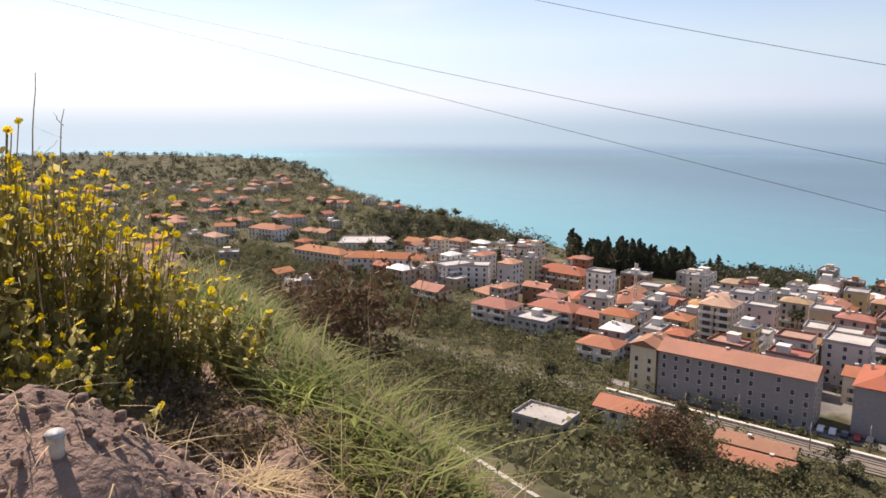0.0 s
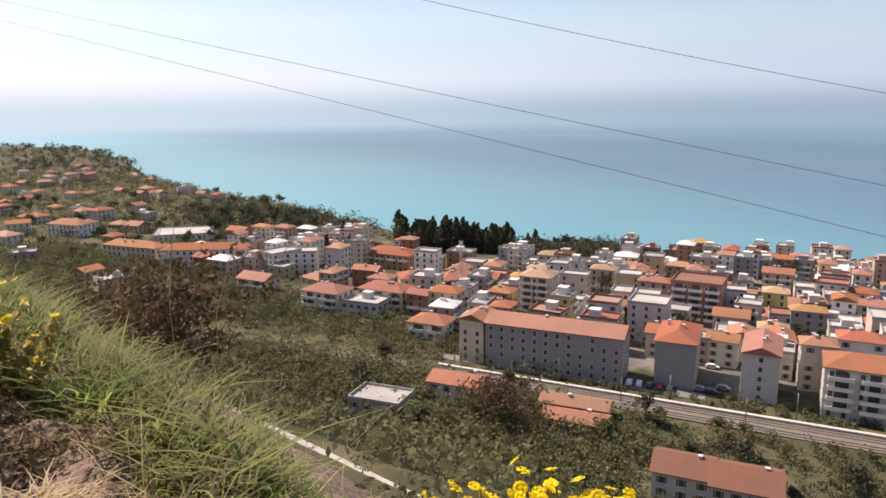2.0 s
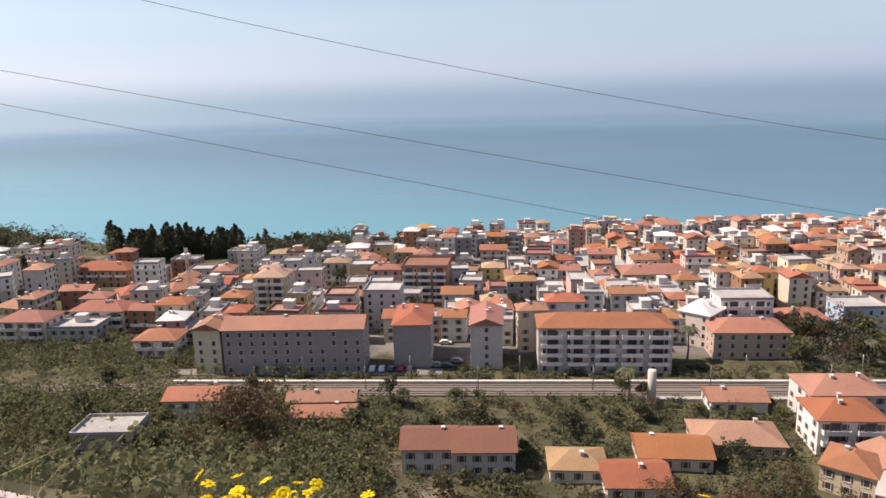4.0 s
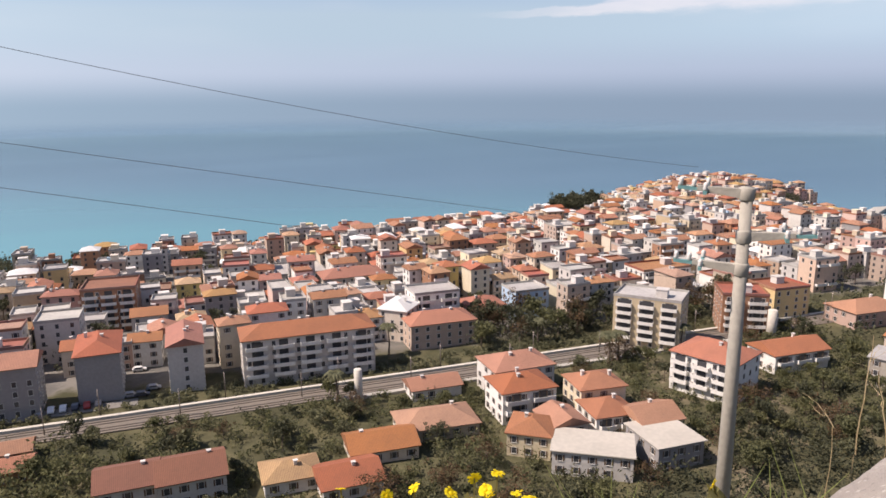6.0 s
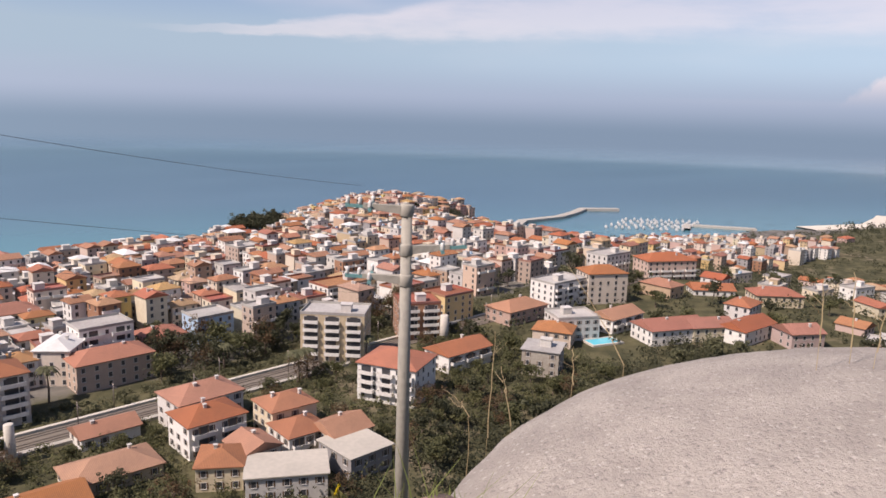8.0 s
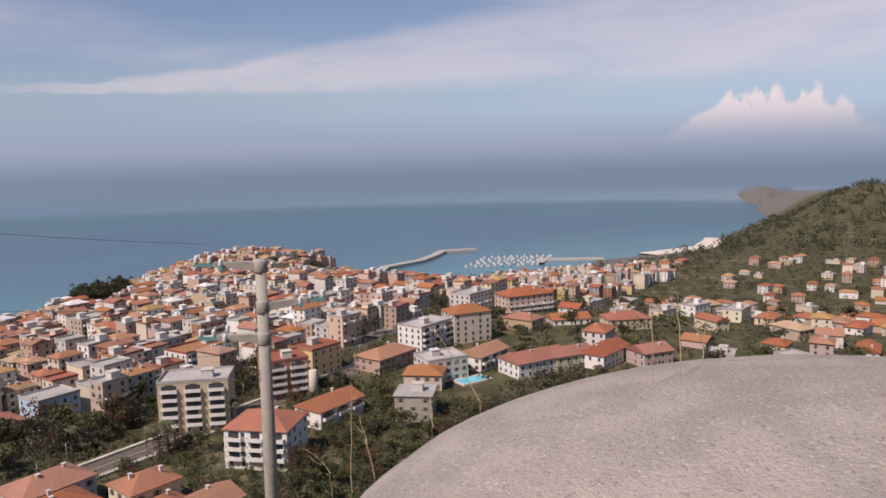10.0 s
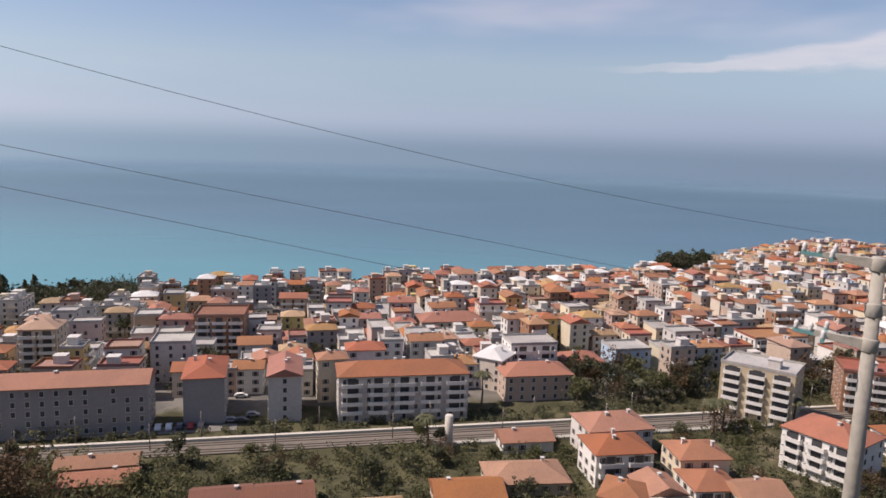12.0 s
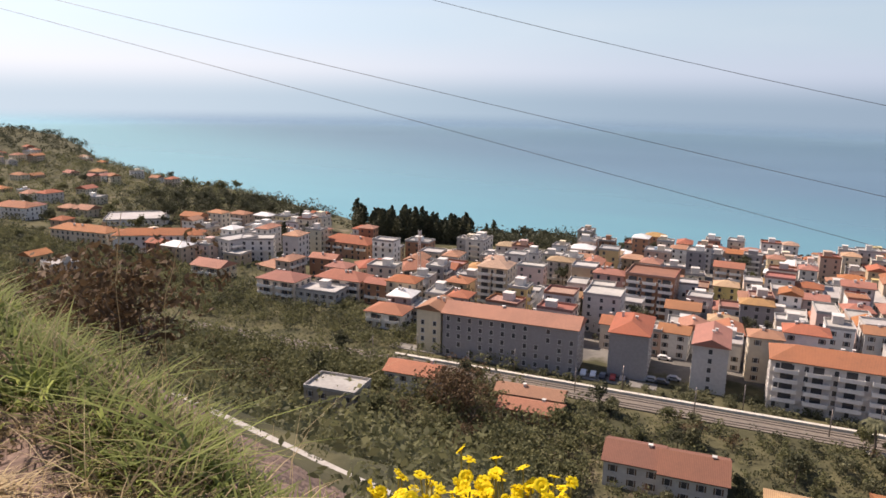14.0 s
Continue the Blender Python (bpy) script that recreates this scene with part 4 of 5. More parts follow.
def tree_proto(kind, seed):
    rng = np.random.default_rng(seed)
    if kind == "cypress":
        hs = np.linspace(1.0, 15, 16)
        cs = [(rng.normal() * 0.25, rng.normal() * 0.25, z) for z in hs]
        rs = [max(0.5, 2.9 * math.sin(math.pi * min(1, (z + 2) / 18)) ** 0.7 * (1 - (z / 17) ** 5)) for z in hs]
        leaf, trunk, mat = leaf_cloud(rng, cs, rs, 60, 0.62, 1.3), trunk_mesh(2, 0.25, 0, seed, 1), PINE
    elif kind == "palm":
        verts, faces = [], []
        for i in range(16):
            a = 2 * math.pi * i / 16 + rng.uniform(-0.15, 0.15)
            droop = rng.uniform(0.4, 1.6)
            for j in range(6):
                k0, k1 = j / 6, (j + 1) / 6
                for sgn in (-1, 1):
                    n = len(verts)
                    p = [(3.0 * k * math.cos(a), 3.0 * k * math.sin(a), 7.5 + 1.8 * k * (1 - k) * 2 - droop * k * k) for k in (k0, k1)]
                    w = 0.55 * math.sin(math.pi * (k0 + 0.12))
                    verts += [p[0], p[1], (p[1][0] - math.sin(a) * w * sgn, p[1][1] + math.cos(a) * w * sgn, p[1][2] - 0.25), (p[0][0] - math.sin(a) * w * sgn, p[0][1] + math.cos(a) * w * sgn, p[0][2] - 0.25)]
                    faces.append((n, n + 1, n + 2, n + 3))
        leaf, trunk, mat = (np.array(verts), np.array(faces)), trunk_mesh(7.6, 0.28, 0, seed, 1), OLIVE
    elif kind == "bare":
        cs = rng.normal(size=(26, 3)) * [2.0, 2.0, 1.8] + [0, 0, 6.0]
        leaf, trunk, mat = leaf_cloud(rng, cs, rng.uniform(0.8, 1.5, 26), 28, 0.28), trunk_mesh(4.0, 0.22, 7, seed, 2.6), RUSSET
    else:
        wide, high, mat = {"round": (2.3, 5.0, LEAF), "pine": (2.8, 6.8, PINE), "olive": (2.0, 3.2, OLIVE)}[kind]
        cs = rng.normal(size=(22, 3)) * [wide * 0.55, wide * 0.55, wide * 0.33] + [0, 0, high]
        leaf, trunk = leaf_cloud(rng, cs, rng.uniform(0.7, 1.5, 22), 32, 0.40, 0.85), trunk_mesh(high * 0.75, 0.2, 5, seed, wide * 0.7)
    thing = tagged(new({"cypress": "cypress_tree", "palm": "palm_tree", "pine": "pine_tree", "olive": "olive_tree"}.get(kind, "tree"), trunk),
                   {"cypress": "tall dark green columnar cypress tree", "palm": "palm tree with drooping feathery fronds", "pine": "dark green spreading pine tree",
                    "olive": "grey-green olive tree with a loose crown", "bare": "russet-brown tree with thin spring foliage", "round": "green broadleaf tree with an uneven crown"}[kind],
                   "tree", {"cypress": "row of cypresses"}.get(kind, "trees among the houses"))
    part("crown", solid(leaf[0], leaf[1], "crown", mat), None, thing)
    return thing


PROTO = {k: [tree_proto(k, 31 + i) for i in range(n)] for k, n in (("cypress", 2), ("palm", 1), ("bare", 2), ("round", 3), ("pine", 2), ("olive", 2))}
USED = set()


def tree(kind, x, y, size=1.0, seed=0, sink=0.0):
    rnd = random.Random(int(x * 31 + y * 17) + seed)
    proto = rnd.choice(PROTO[kind])
    m = pose(x, y, float(terrain(x, y)) - sink, 0, 0, rnd.uniform(0, 360))
    ob = proto if proto.name not in USED else copy_thing(proto, m)
    ob.matrix_basis = m
    k = size * rnd.uniform(0.85, 1.15)
    ob.scale = (k, k, k * rnd.uniform(0.9, 1.1))
    USED.add(proto.name)
    return ob


def plant_trees():
    rnd = random.Random(21)
    # the grove of cypresses by the shore
    for i in range(70):
        x, y = polar(rnd.uniform(-19.0, -9.5), rnd.uniform(430, 475))
        tree("cypress", x, y, rnd.uniform(0.9, 1.3))
    for yaw, dist in ((-5.2, 450), (-6.2, 452), (-7.0, 455), (-3.8, 395), (-5.6, 400), (-20.0, 470), (-20.6, 472)):
        tree("cypress", *polar(yaw, dist), 0.9)
    for i in range(40):
        tree("pine", *polar(rnd.uniform(-25, -18), rnd.uniform(480, 560)), rnd.uniform(1.0, 1.4))
    for i in range(40):
        tree("pine", *polar(rnd.uniform(-3, 6), rnd.uniform(470, 620)), rnd.uniform(1.0, 1.5))
    for i in range(14):
        tree("pine", *polar(rnd.uniform(-33.5, -31), rnd.uniform(470, 500)), 1.0)
    # belt between railway and town
    for i in range(70):
        x, y = along(rnd.uniform(85, 205), rnd.uniform(207, 232))
        if free(x, y, 3.5):
            tree(rnd.choice(("round", "pine", "round", "bare")), x, y, rnd.uniform(0.9, 1.5))
    # gardens on the near side of the tracks
    for i in range(260):
        x, y = along(rnd.uniform(-110, 200), rnd.uniform(112, 187))
        if free(x, y, 2.6):
            tree(rnd.choice(("round", "olive", "pine", "round", "bare")), x, y, rnd.uniform(0.55, 0.95))
    for s, u in ((-62, 160), (-59, 166), (-66, 164), (-55, 158), (-63, 170)):
        tree("bare", *along(s, u), 1.6)
    for yaw, dist in ((7.0, 60), (8.5, 62), (9.6, 66), (10.8, 68), (12.0, 72), (13.3, 76)):
        tree("bare", *polar(yaw, dist), 1.25)
    for s, u in ((36, 182), (122, 182), (126, 183), (150, 182), (158, 207), (60, 214), (110, 206)):
        tree("palm", *along(s, u), 1.2)
    # small trees in the streets
    n = 0
    for i in range(900):
        x, y = along(rnd.uniform(-100, 620), rnd.uniform(240, 560))
        if float(inland(x, y)) > 45 and free(x, y, 2.0) and n < 170:
            tree(rnd.choice(("round", "pine", "olive", "pine")), x, y, rnd.uniform(0.7, 1.15))
            n += 1
    for i in range(26):
        tree("pine", *polar(-69.2 + rnd.uniform(-1.7, 1.7), rnd.uniform(555, 590)), 2.0)
    for i in range(170):
        x, y = polar(rnd.uniform(-126, -88), rnd.uniform(180, 700))
        if float(inland(x, y)) > 40 and free(x, y, 3.0):
            tree(rnd.choice(("round", "pine", "olive", "round")), x, y, rnd.uniform(0.8, 1.4))
    for i in range(100):
        x, y = polar(rnd.uniform(-3, 30), rnd.uniform(320, 800))
        if float(inland(x, y)) > 30 and free(x, y, 3.0):
            tree(rnd.choice(("round", "pine", "olive", "round")), x, y, rnd.uniform(0.9, 1.6))


plant_trees()


def scrub(name, label, mat, n, seed, where, size, leaf, per=26, keep=None, gap=1.5):
    """A thicket of bushes, one mesh."""
    rng = np.random.default_rng(seed)
    if where[0] == "box":
        s, u = rng.uniform(*where[1:3], n), rng.uniform(*where[3:5], n)
        x, y = along(s, u)
    else:
        yaw, dist = rng.uniform(*where[:2], n), np.sqrt(rng.uniform(where[2] ** 2, where[3] ** 2, n))
        x, y = -np.sin(np.radians(yaw)) * dist, np.cos(np.radians(yaw)) * dist
    u, s = RAIL_N[0] * x + RAIL_N[1] * y, RAIL_S[0] * x + RAIL_S[1] * y
    good = (to_line(x, y, ROAD)[0] > 6) & ((u < 184.5) | (u > 198.5)) & (inland(x, y) > 12)
    if keep:
        good &= keep(u, s, x, y)
    for a, b, r in TAKEN:
        good &= np.hypot(x - a, y - b) > r + gap
    x, y = x[good], y[good]
    z = terrain(x, y)
    r = rng.uniform(0.5, 1.0, len(x)) * size
    centres, radii = [], []
    for k in range(3):
        centres.append(np.stack([x + rng.normal(size=len(x)) * r * 0.6, y + rng.normal(size=len(x)) * r * 0.6, z + r * rng.uniform(0.3, 1.1, len(x))], 1))
        radii.append(r * rng.uniform(0.5, 0.9, len(x)))
    verts, faces = leaf_cloud(rng, np.concatenate(centres), np.concatenate(radii), per, leaf)
    tagged(new(name, solid(verts, faces, name, mat)), label, "bushes", kind="stuff")


def left_field(u, s, x, y):
    return u < 222 + 0.2 * np.maximum(0, -60 - s)


scrub("bushes", "dense green scrub on the slope", LEAF, 2300, 1, ("box", -330, -28, 60, 187), 5.4, 0.55, 26)
scrub("bushes", "grey-green olive scrub on the slope", OLIVE, 800, 2, ("box", -330, -28, 60, 187), 4.4, 0.50, 22)
scrub("bushes", "green orchard and scrub behind the tracks", LEAF, 2300, 16, ("box", -400, -52, 199, 290), 3.5, 0.46, 20, keep=left_field)
scrub("bushes", "dark scrub behind the tracks", PINE, 800, 17, ("box", -400, -52, 205, 290), 3.5, 0.46, 20, keep=left_field)
scrub("bushes", "tall thicket along the tracks", LEAF, 900, 15, ("box", -400, -88, 166, 186), 5.2, 0.55, 22)
scrub("bushes", "russet and brown thicket on the slope", RUSSET, 60, 18, ("box", -150, -110, 120, 165), 5.0, 0.5, 22)
scrub("bushes", "dark evergreen thicket in the ravine", PINE, 1500, 3, ("box", 60, 260, 25, 122), 3.6, 0.46, 18)
scrub("bushes", "low scrub on the steep slope below the lookout", OLIVE, 500, 4, (-75, 36, 50, 130), 2.2, 0.26)
scrub("bushes", "low scrub on the bank close below the lookout", LEAF, 200, 14, (-80, 36, 7, 60), 1.3, 0.08, 100, keep=lambda u, s, x, y: u > 6)
scrub("bushes", "garden hedges and shrubs beside the railway", LEAF, 1300, 5, ("box", -70, 210, 118, 184), 2.5, 0.38, 18)
scrub("bushes", "dark garden shrubs beside the railway", PINE, 500, 19, ("box", -70, 210, 122, 187), 2.2, 0.38, 18)
scrub("bushes", "hedge on the far side of the tracks", OLIVE, 560, 20, ("box", -60, 260, 198.6, 207), 1.5, 0.34, 18, keep=lambda u, s, x, y: (s > -12) | (u < 201))
scrub("bushes", "dark belt of trees behind the tracks", PINE, 130, 21, ("box", 92, 205, 206, 232), 5.5, 0.55, 24)
scrub("bushes", "wooded far headland", PINE, 1000, 6, (4, 34, 1150, 1950), 8.0, 1.6, 12)
scrub("bushes", "trees among far gardens", LEAF, 3400, 7, (-4, 34, 330, 1150), 4.6, 0.75, 10)
scrub("bushes", "trees among far gardens", PINE, 2900, 8, (-130, -86, 260, 1100), 4.6, 0.75, 10)
scrub("bushes", "wooded hill above the bay", PINE, 900, 9, (-134, -112, 1100, 2000), 9.0, 1.8, 12)
scrub("bushes", "bushes on the cliff edge", PINE, 600, 10, (-30, 12, 480, 1250), 4.0, 0.8, 12, keep=lambda u, s, x, y: inland(x, y) < 110)
scrub("bushes", "dark pines between the cypresses", PINE, 130, 22, (-20, -10, 432, 490), 8.0, 0.8, 24)
scrub("bushes", "trees and gardens between the town houses", PINE, 1500, 25, ("box", -100, 640, 240, 560), 4.6, 0.6, 18, keep=lambda u, s, x, y: inland(x, y) > 30, gap=-0.6)
scrub("bushes", "dark trees between far houses", PINE, 1400, 27, (0, 34, 420, 1250), 4.8, 0.85, 10)
scrub("bushes", "dark trees below the old town", PINE, 130, 26, (-90, -84, 630, 682), 6.0, 0.8, 22)
scrub("bushes", "dark pine wood on the point", PINE, 260, 23, (-27, -19, 440, 560), 8.0, 0.9, 26)
scrub("bushes", "dark trees along the clifftop", PINE, 240, 24, (-7.5, 8, 490, 700), 6.5, 0.9, 22)


# ---- harbour ----
def pier(line, half, top, label):
    strip("pier", line, half, 0, CONCRETE, label, "pier", 6, level=top)


pier([(985, 5), (1045, -5), (1105, -60), (1160, -85), (1220, -106), (1235, -165)], 7, 4.0, "long pale stone breakwater of the harbour")
pier([(1040, -235), (1085, -246), (1075, -300), (1070, -340)], 6, 3.0, "short pale breakwater")


def boat_proto():
    b = tagged(new("boat"), "white moored motor yacht", "boat", "boats in the marina")
    v = [(-5, -1.5, 0), (3, -1.5, 0), (6, 0, 0.3), (3, 1.5, 0), (-5, 1.5, 0), (-5.2, -1.8, 1.6), (3.2, -1.9, 1.8), (7, 0, 2.2), (3.2, 1.9, 1.8), (-5.2, 1.8, 1.6)]
    f = [(4, 3, 2, 1, 0), (5, 6, 7, 8, 9)] + [(i, (i + 1) % 5, 5 + (i + 1) % 5, 5 + i) for i in range(5)]
    part("hull", solid(v, f, "hull", BOAT), None, b)
    part("cabin", boxes([(-3, -1.2, 1.6, 1.5, 1.2, 3.2), (-2.5, -1.0, 3.2, 0.5, 1.0, 3.9)], "cabin", BOAT), None, b)
    part("mast", boxes([(-0.05, -0.05, 3.9, 0.05, 0.05, 7)], "mast", FRAME), None, b)
    return b


_boat = boat_proto()
_rnd = random.Random(8)
_n = 0
for _row in range(5):
    for _k in range(11):
        _x, _y = 1035 + _row * 22 + _rnd.uniform(-3, 3), -125 - _k * 10.5 - _row * 10 + _rnd.uniform(-2, 2)
        if float(inland(_x, _y)) < -4:
            (_boat if _n == 0 else copy_thing(_boat, Matrix())).matrix_basis = pose(_x, _y, 0.1, 0, 0, _rnd.choice((0, 180)) + _rnd.uniform(-8, 8))
            _n += 1


# ---- lookout: soil, grass, flowers, boulder, pole, wires ----
def soil_height(x, y):
    z = terrain(x, y)
    z = z + 0.72 * np.exp(-(((x + 1.25) / 0.62) ** 2 + ((y - 2.15) / 0.5) ** 2)) + 0.35 * np.exp(-(((x + 2.4) / 0.8) ** 2 + ((y - 3.2) / 0.9) ** 2))
    return z


def build_lookout():
    xs, ys = np.linspace(-9, 4.2, 200), np.linspace(-1.0, 9.0, 150)
    x, y = np.meshgrid(xs, ys, indexing="ij")
    z = soil_height(x, y)
    bump = np.array([[noise.fractal((a * 3.5, b * 3.5, 0), 0.9, 2.0, 5) for a, b in zip(p, q)] for p, q in zip(x, y)])
    z = z + 0.05 + 0.085 * bump * smooth(0, 0.8, x + 9)
    n, m = x.shape
    i = np.arange((n - 1) * m).reshape(n - 1, m)[:, :-1]
    faces = np.stack([i, i + m, i + m + 1, i + 1], -1).reshape(-1, 4)
    tagged(new("soil_bank", solid(np.stack([x, y, z], -1).reshape(-1, 3), faces, "soil_bank", SOIL, flat=False)), "bank of loose dry brown soil", "soil", kind="structure")


build_lookout()


def blades(name, label, mat, spots, low, high, width, lean, seed, category="grass"):
    """Grass: each blade a bent, tapering ribbon."""
    rng = np.random.default_rng(seed)
    n = len(spots)
    h = (rng.uniform(low, high, n) * np.array([0.75 + 0.9 * noise.noise((x * 2.2, y * 2.2, seed)) for x, y, z in spots]).clip(0.4, 1.4))[:, None]
    a = rng.uniform(0, 2 * math.pi, n)
    out = np.stack([np.cos(a), np.sin(a), np.zeros(n)], 1)
    across = np.stack([-np.sin(a), np.cos(a), np.zeros(n)], 1) * width * rng.uniform(0.6, 1.2, (n, 1))
    bend = lean * rng.uniform(0.2, 1.2, (n, 1)) * h
    rows = []
    for k, w in ((0, 1.0), (0.4, 0.85), (0.75, 0.5), (1.0, 0.06)):
        c = spots + out * bend * k * k + np.array([0, 0, 1]) * h * (k - 0.35 * lean * k * k)
        rows += [c - across * w, c + across * w]
    verts = np.stack(rows, 1).reshape(-1, 3)
    base = (np.arange(n) * 8)[:, None]
    faces = np.concatenate([base + [j, j + 1, j + 3, j + 2] for j in (0, 2, 4)])
    return tagged(new(name, solid(verts, faces, name, mat, flat=False)), label, category, kind="stuff")


def edge_spots(n, seed, s0, s1, before, after):
    rng = np.random.default_rng(seed)
    s = rng.uniform(s0, s1, n)
    u = ledge(s) + rng.uniform(-before, after, n)
    x, y = RAIL_S[0] * s + RAIL_N[0] * u, RAIL_S[1] * s + RAIL_N[1] * u
    return np.stack([x, y, soil_height(x, y) - 0.02], 1)


def tufts(centres, per, spread, seed):
    """Blade roots gathered round the centres of tufts."""
    rng = np.random.default_rng(seed)
    c = np.repeat(centres, per, 0)
    c[:, :2] += rng.normal(size=(len(c), 2)) * spread
    c[:, 2] = soil_height(c[:, 0], c[:, 1]) - 0.02
    return c


def polar_spots(n, seed, yaw0, yaw1, d0, d1):
    rng = np.random.default_rng(seed)
    a, d = np.radians(rng.uniform(yaw0, yaw1, n)), rng.uniform(d0, d1, n)
    x, y = -np.sin(a) * d, np.cos(a) * d
    return np.stack([x, y, soil_height(x, y) - 0.02], 1)


blades("grass", "lush green grass along the edge of the slope", GRASS, tufts(edge_spots(520, 1, -6.5, -2.2, 0.40, 0.4), 10, 0.05, 1), 0.16, 0.48, 0.011, 1.0, 1)
blades("grass", "green grass growing lower towards the end of the bank", GRASS, tufts(edge_spots(170, 4, -2.4, -1.4, 0.35, 0.3), 10, 0.045, 2), 0.14, 0.40, 0.0095, 1.0, 4)
blades("grass", "long bent blades above the grass of the bank", GRASS, edge_spots(220, 8, -6.5, -1.6, 0.4, 0.4), 0.4, 0.66, 0.010, 1.4, 8)
blades("grass", "yellowing grass between the green tufts", STRAW, tufts(edge_spots(130, 9, -6.5, -1.5, 0.6, 0.3), 8, 0.05, 3), 0.15, 0.5, 0.004, 1.3, 9)
blades("grass", "short green grass below the lookout", GRASS, edge_spots(3500, 2, 1.2, 6.0, 0.0, 0.8), 0.12, 0.36, 0.005, 0.7, 2)
blades("grass", "ragged green grass between the boulder and the drop", GRASS, tufts(polar_spots(110, 10, -96, -77, 1.9, 2.5), 10, 0.05, 4), 0.36, 0.66, 0.0045, 0.6, 10)
blades("grass", "tall seeding grass stalks", STRAW, edge_spots(200, 3, -7.5, -1.6, 0.4, 0.6), 0.5, 0.85, 0.003, 0.6, 3)


def weeds(name, label, mat, spots, high, per, leaf, seed):
    """Dense low growth under the grass, one mesh."""
    rng = np.random.default_rng(seed)
    c = spots + np.stack([np.zeros(len(spots)), np.zeros(len(spots)), rng.uniform(0.02, high, len(spots))], 1)
    v, f = leaf_cloud(rng, c, np.full(len(c), 0.09), per, leaf)
    tagged(new(name, solid(v, f, name, mat)), label, "weeds", kind="stuff")


# short brown blades: the shade at the foot of the grass, put into colour
blades("weeds", "dark brown-green undergrowth below the grass, coloured as if in shade", WEED_SHADE, tufts(edge_spots(420, 11, -6.5, -1.7, 0.5, 0.1), 14, 0.06, 11), 0.1, 0.34, 0.006, 1.0, 11, "weeds")
weeds("weeds", "brown dry weeds round the flowering bush", WEED_SHADE, polar_spots(520, 12, 13, 42, 3.3, 4.2), 0.45, 26, 0.016, 12)
_rng = np.random.default_rng(5)
_spot = np.stack([-0.74 + _rng.normal(size=190) * 0.06, 2.80 + _rng.normal(size=190) * 0.05, np.zeros(190)], 1)
_spot[:, 2] = soil_height(_spot[:, 0], _spot[:, 1]) + 0.05
blades("straw", "tuft of dry yellow straw on the soil", STRAW, _spot, 0.14, 0.30, 0.005, 1.7, 6, "straw")
_spot = np.stack([_rng.uniform(-2.6, 0.6, 700), _rng.uniform(1.3, 3.0, 700), np.zeros(700)], 1)
_spot[:, 2] = soil_height(_spot[:, 0], _spot[:, 1]) + 0.06
blades("straw", "scattered dry straw on bare soil", STRAW, _spot, 0.05, 0.2, 0.003, 2.2, 7, "straw")


def clods():
    """Loose lumps of earth on the bank, one mesh."""
    rng = np.random.default_rng(9)
    verts, faces = [], []
    cube = np.array([(a, b, c) for c in (-1, 1) for a, b in ((-1, -1), (1, -1), (1, 1), (-1, 1))], float)
    for i in range(2200):
        x, y = rng.normal(-1.2, 1.0), rng.uniform(1.1, 3.2)
        r = 0.004 + 0.018 * rng.random() ** 3
        n = len(verts)
        c = cube * rng.uniform(0.5, 1.0, (8, 3)) * r
        verts += list(c + [x, y, float(soil_height(x, y)) + r * 0.6 + 0.05])
        faces += [tuple(n + j for j in f) for f in BOX]
    tagged(new("clods", solid(verts, faces, "clods", SOIL, flat=False)), "loose crumbs of dry brown soil", "soil", kind="stuff")


clods()


def flower_mesh(seed):
    """A daisy: a ring of notched petals round a domed centre."""
    rnd = random.Random(seed)
    verts, faces = [], []
    for i in range(12):
        a = 2 * math.pi * i / 12 + rnd.uniform(-0.1, 0.1)
        c, s = math.cos(a), math.sin(a)
        up = rnd.uniform(-0.002, 0.006)
        n = len(verts)
        for r, w, z in ((0.006, 0.002, 0.0), (0.016, 0.006, 0.002 + up), (0.024, 0.0045, up)):
            verts += [(c * r - s * w, s * r + c * w, z), (c * r + s * w, s * r - c * w, z)]
        faces += [(n, n + 1, n + 3, n + 2), (n + 2, n + 3, n + 5, n + 4)]
    n = len(verts)
    for k, (r, z) in enumerate(((0.0085, 0.001), (0.006, 0.006))):
        verts += [(math.cos(j * math.pi / 4) * r, math.sin(j * math.pi / 4) * r, z) for j in range(8)]
    verts.append((0, 0, 0.007))
    faces += [(n + j, n + (j + 1) % 8, n + 8 + (j + 1) % 8, n + 8 + j) for j in range(8)] + [(n + 8 + j, n + 8 + (j + 1) % 8, n + 16) for j in range(8)]
    return solid(verts, faces, "flower", PETAL)


FLOWERS = [flower_mesh(i) for i in range(3)]


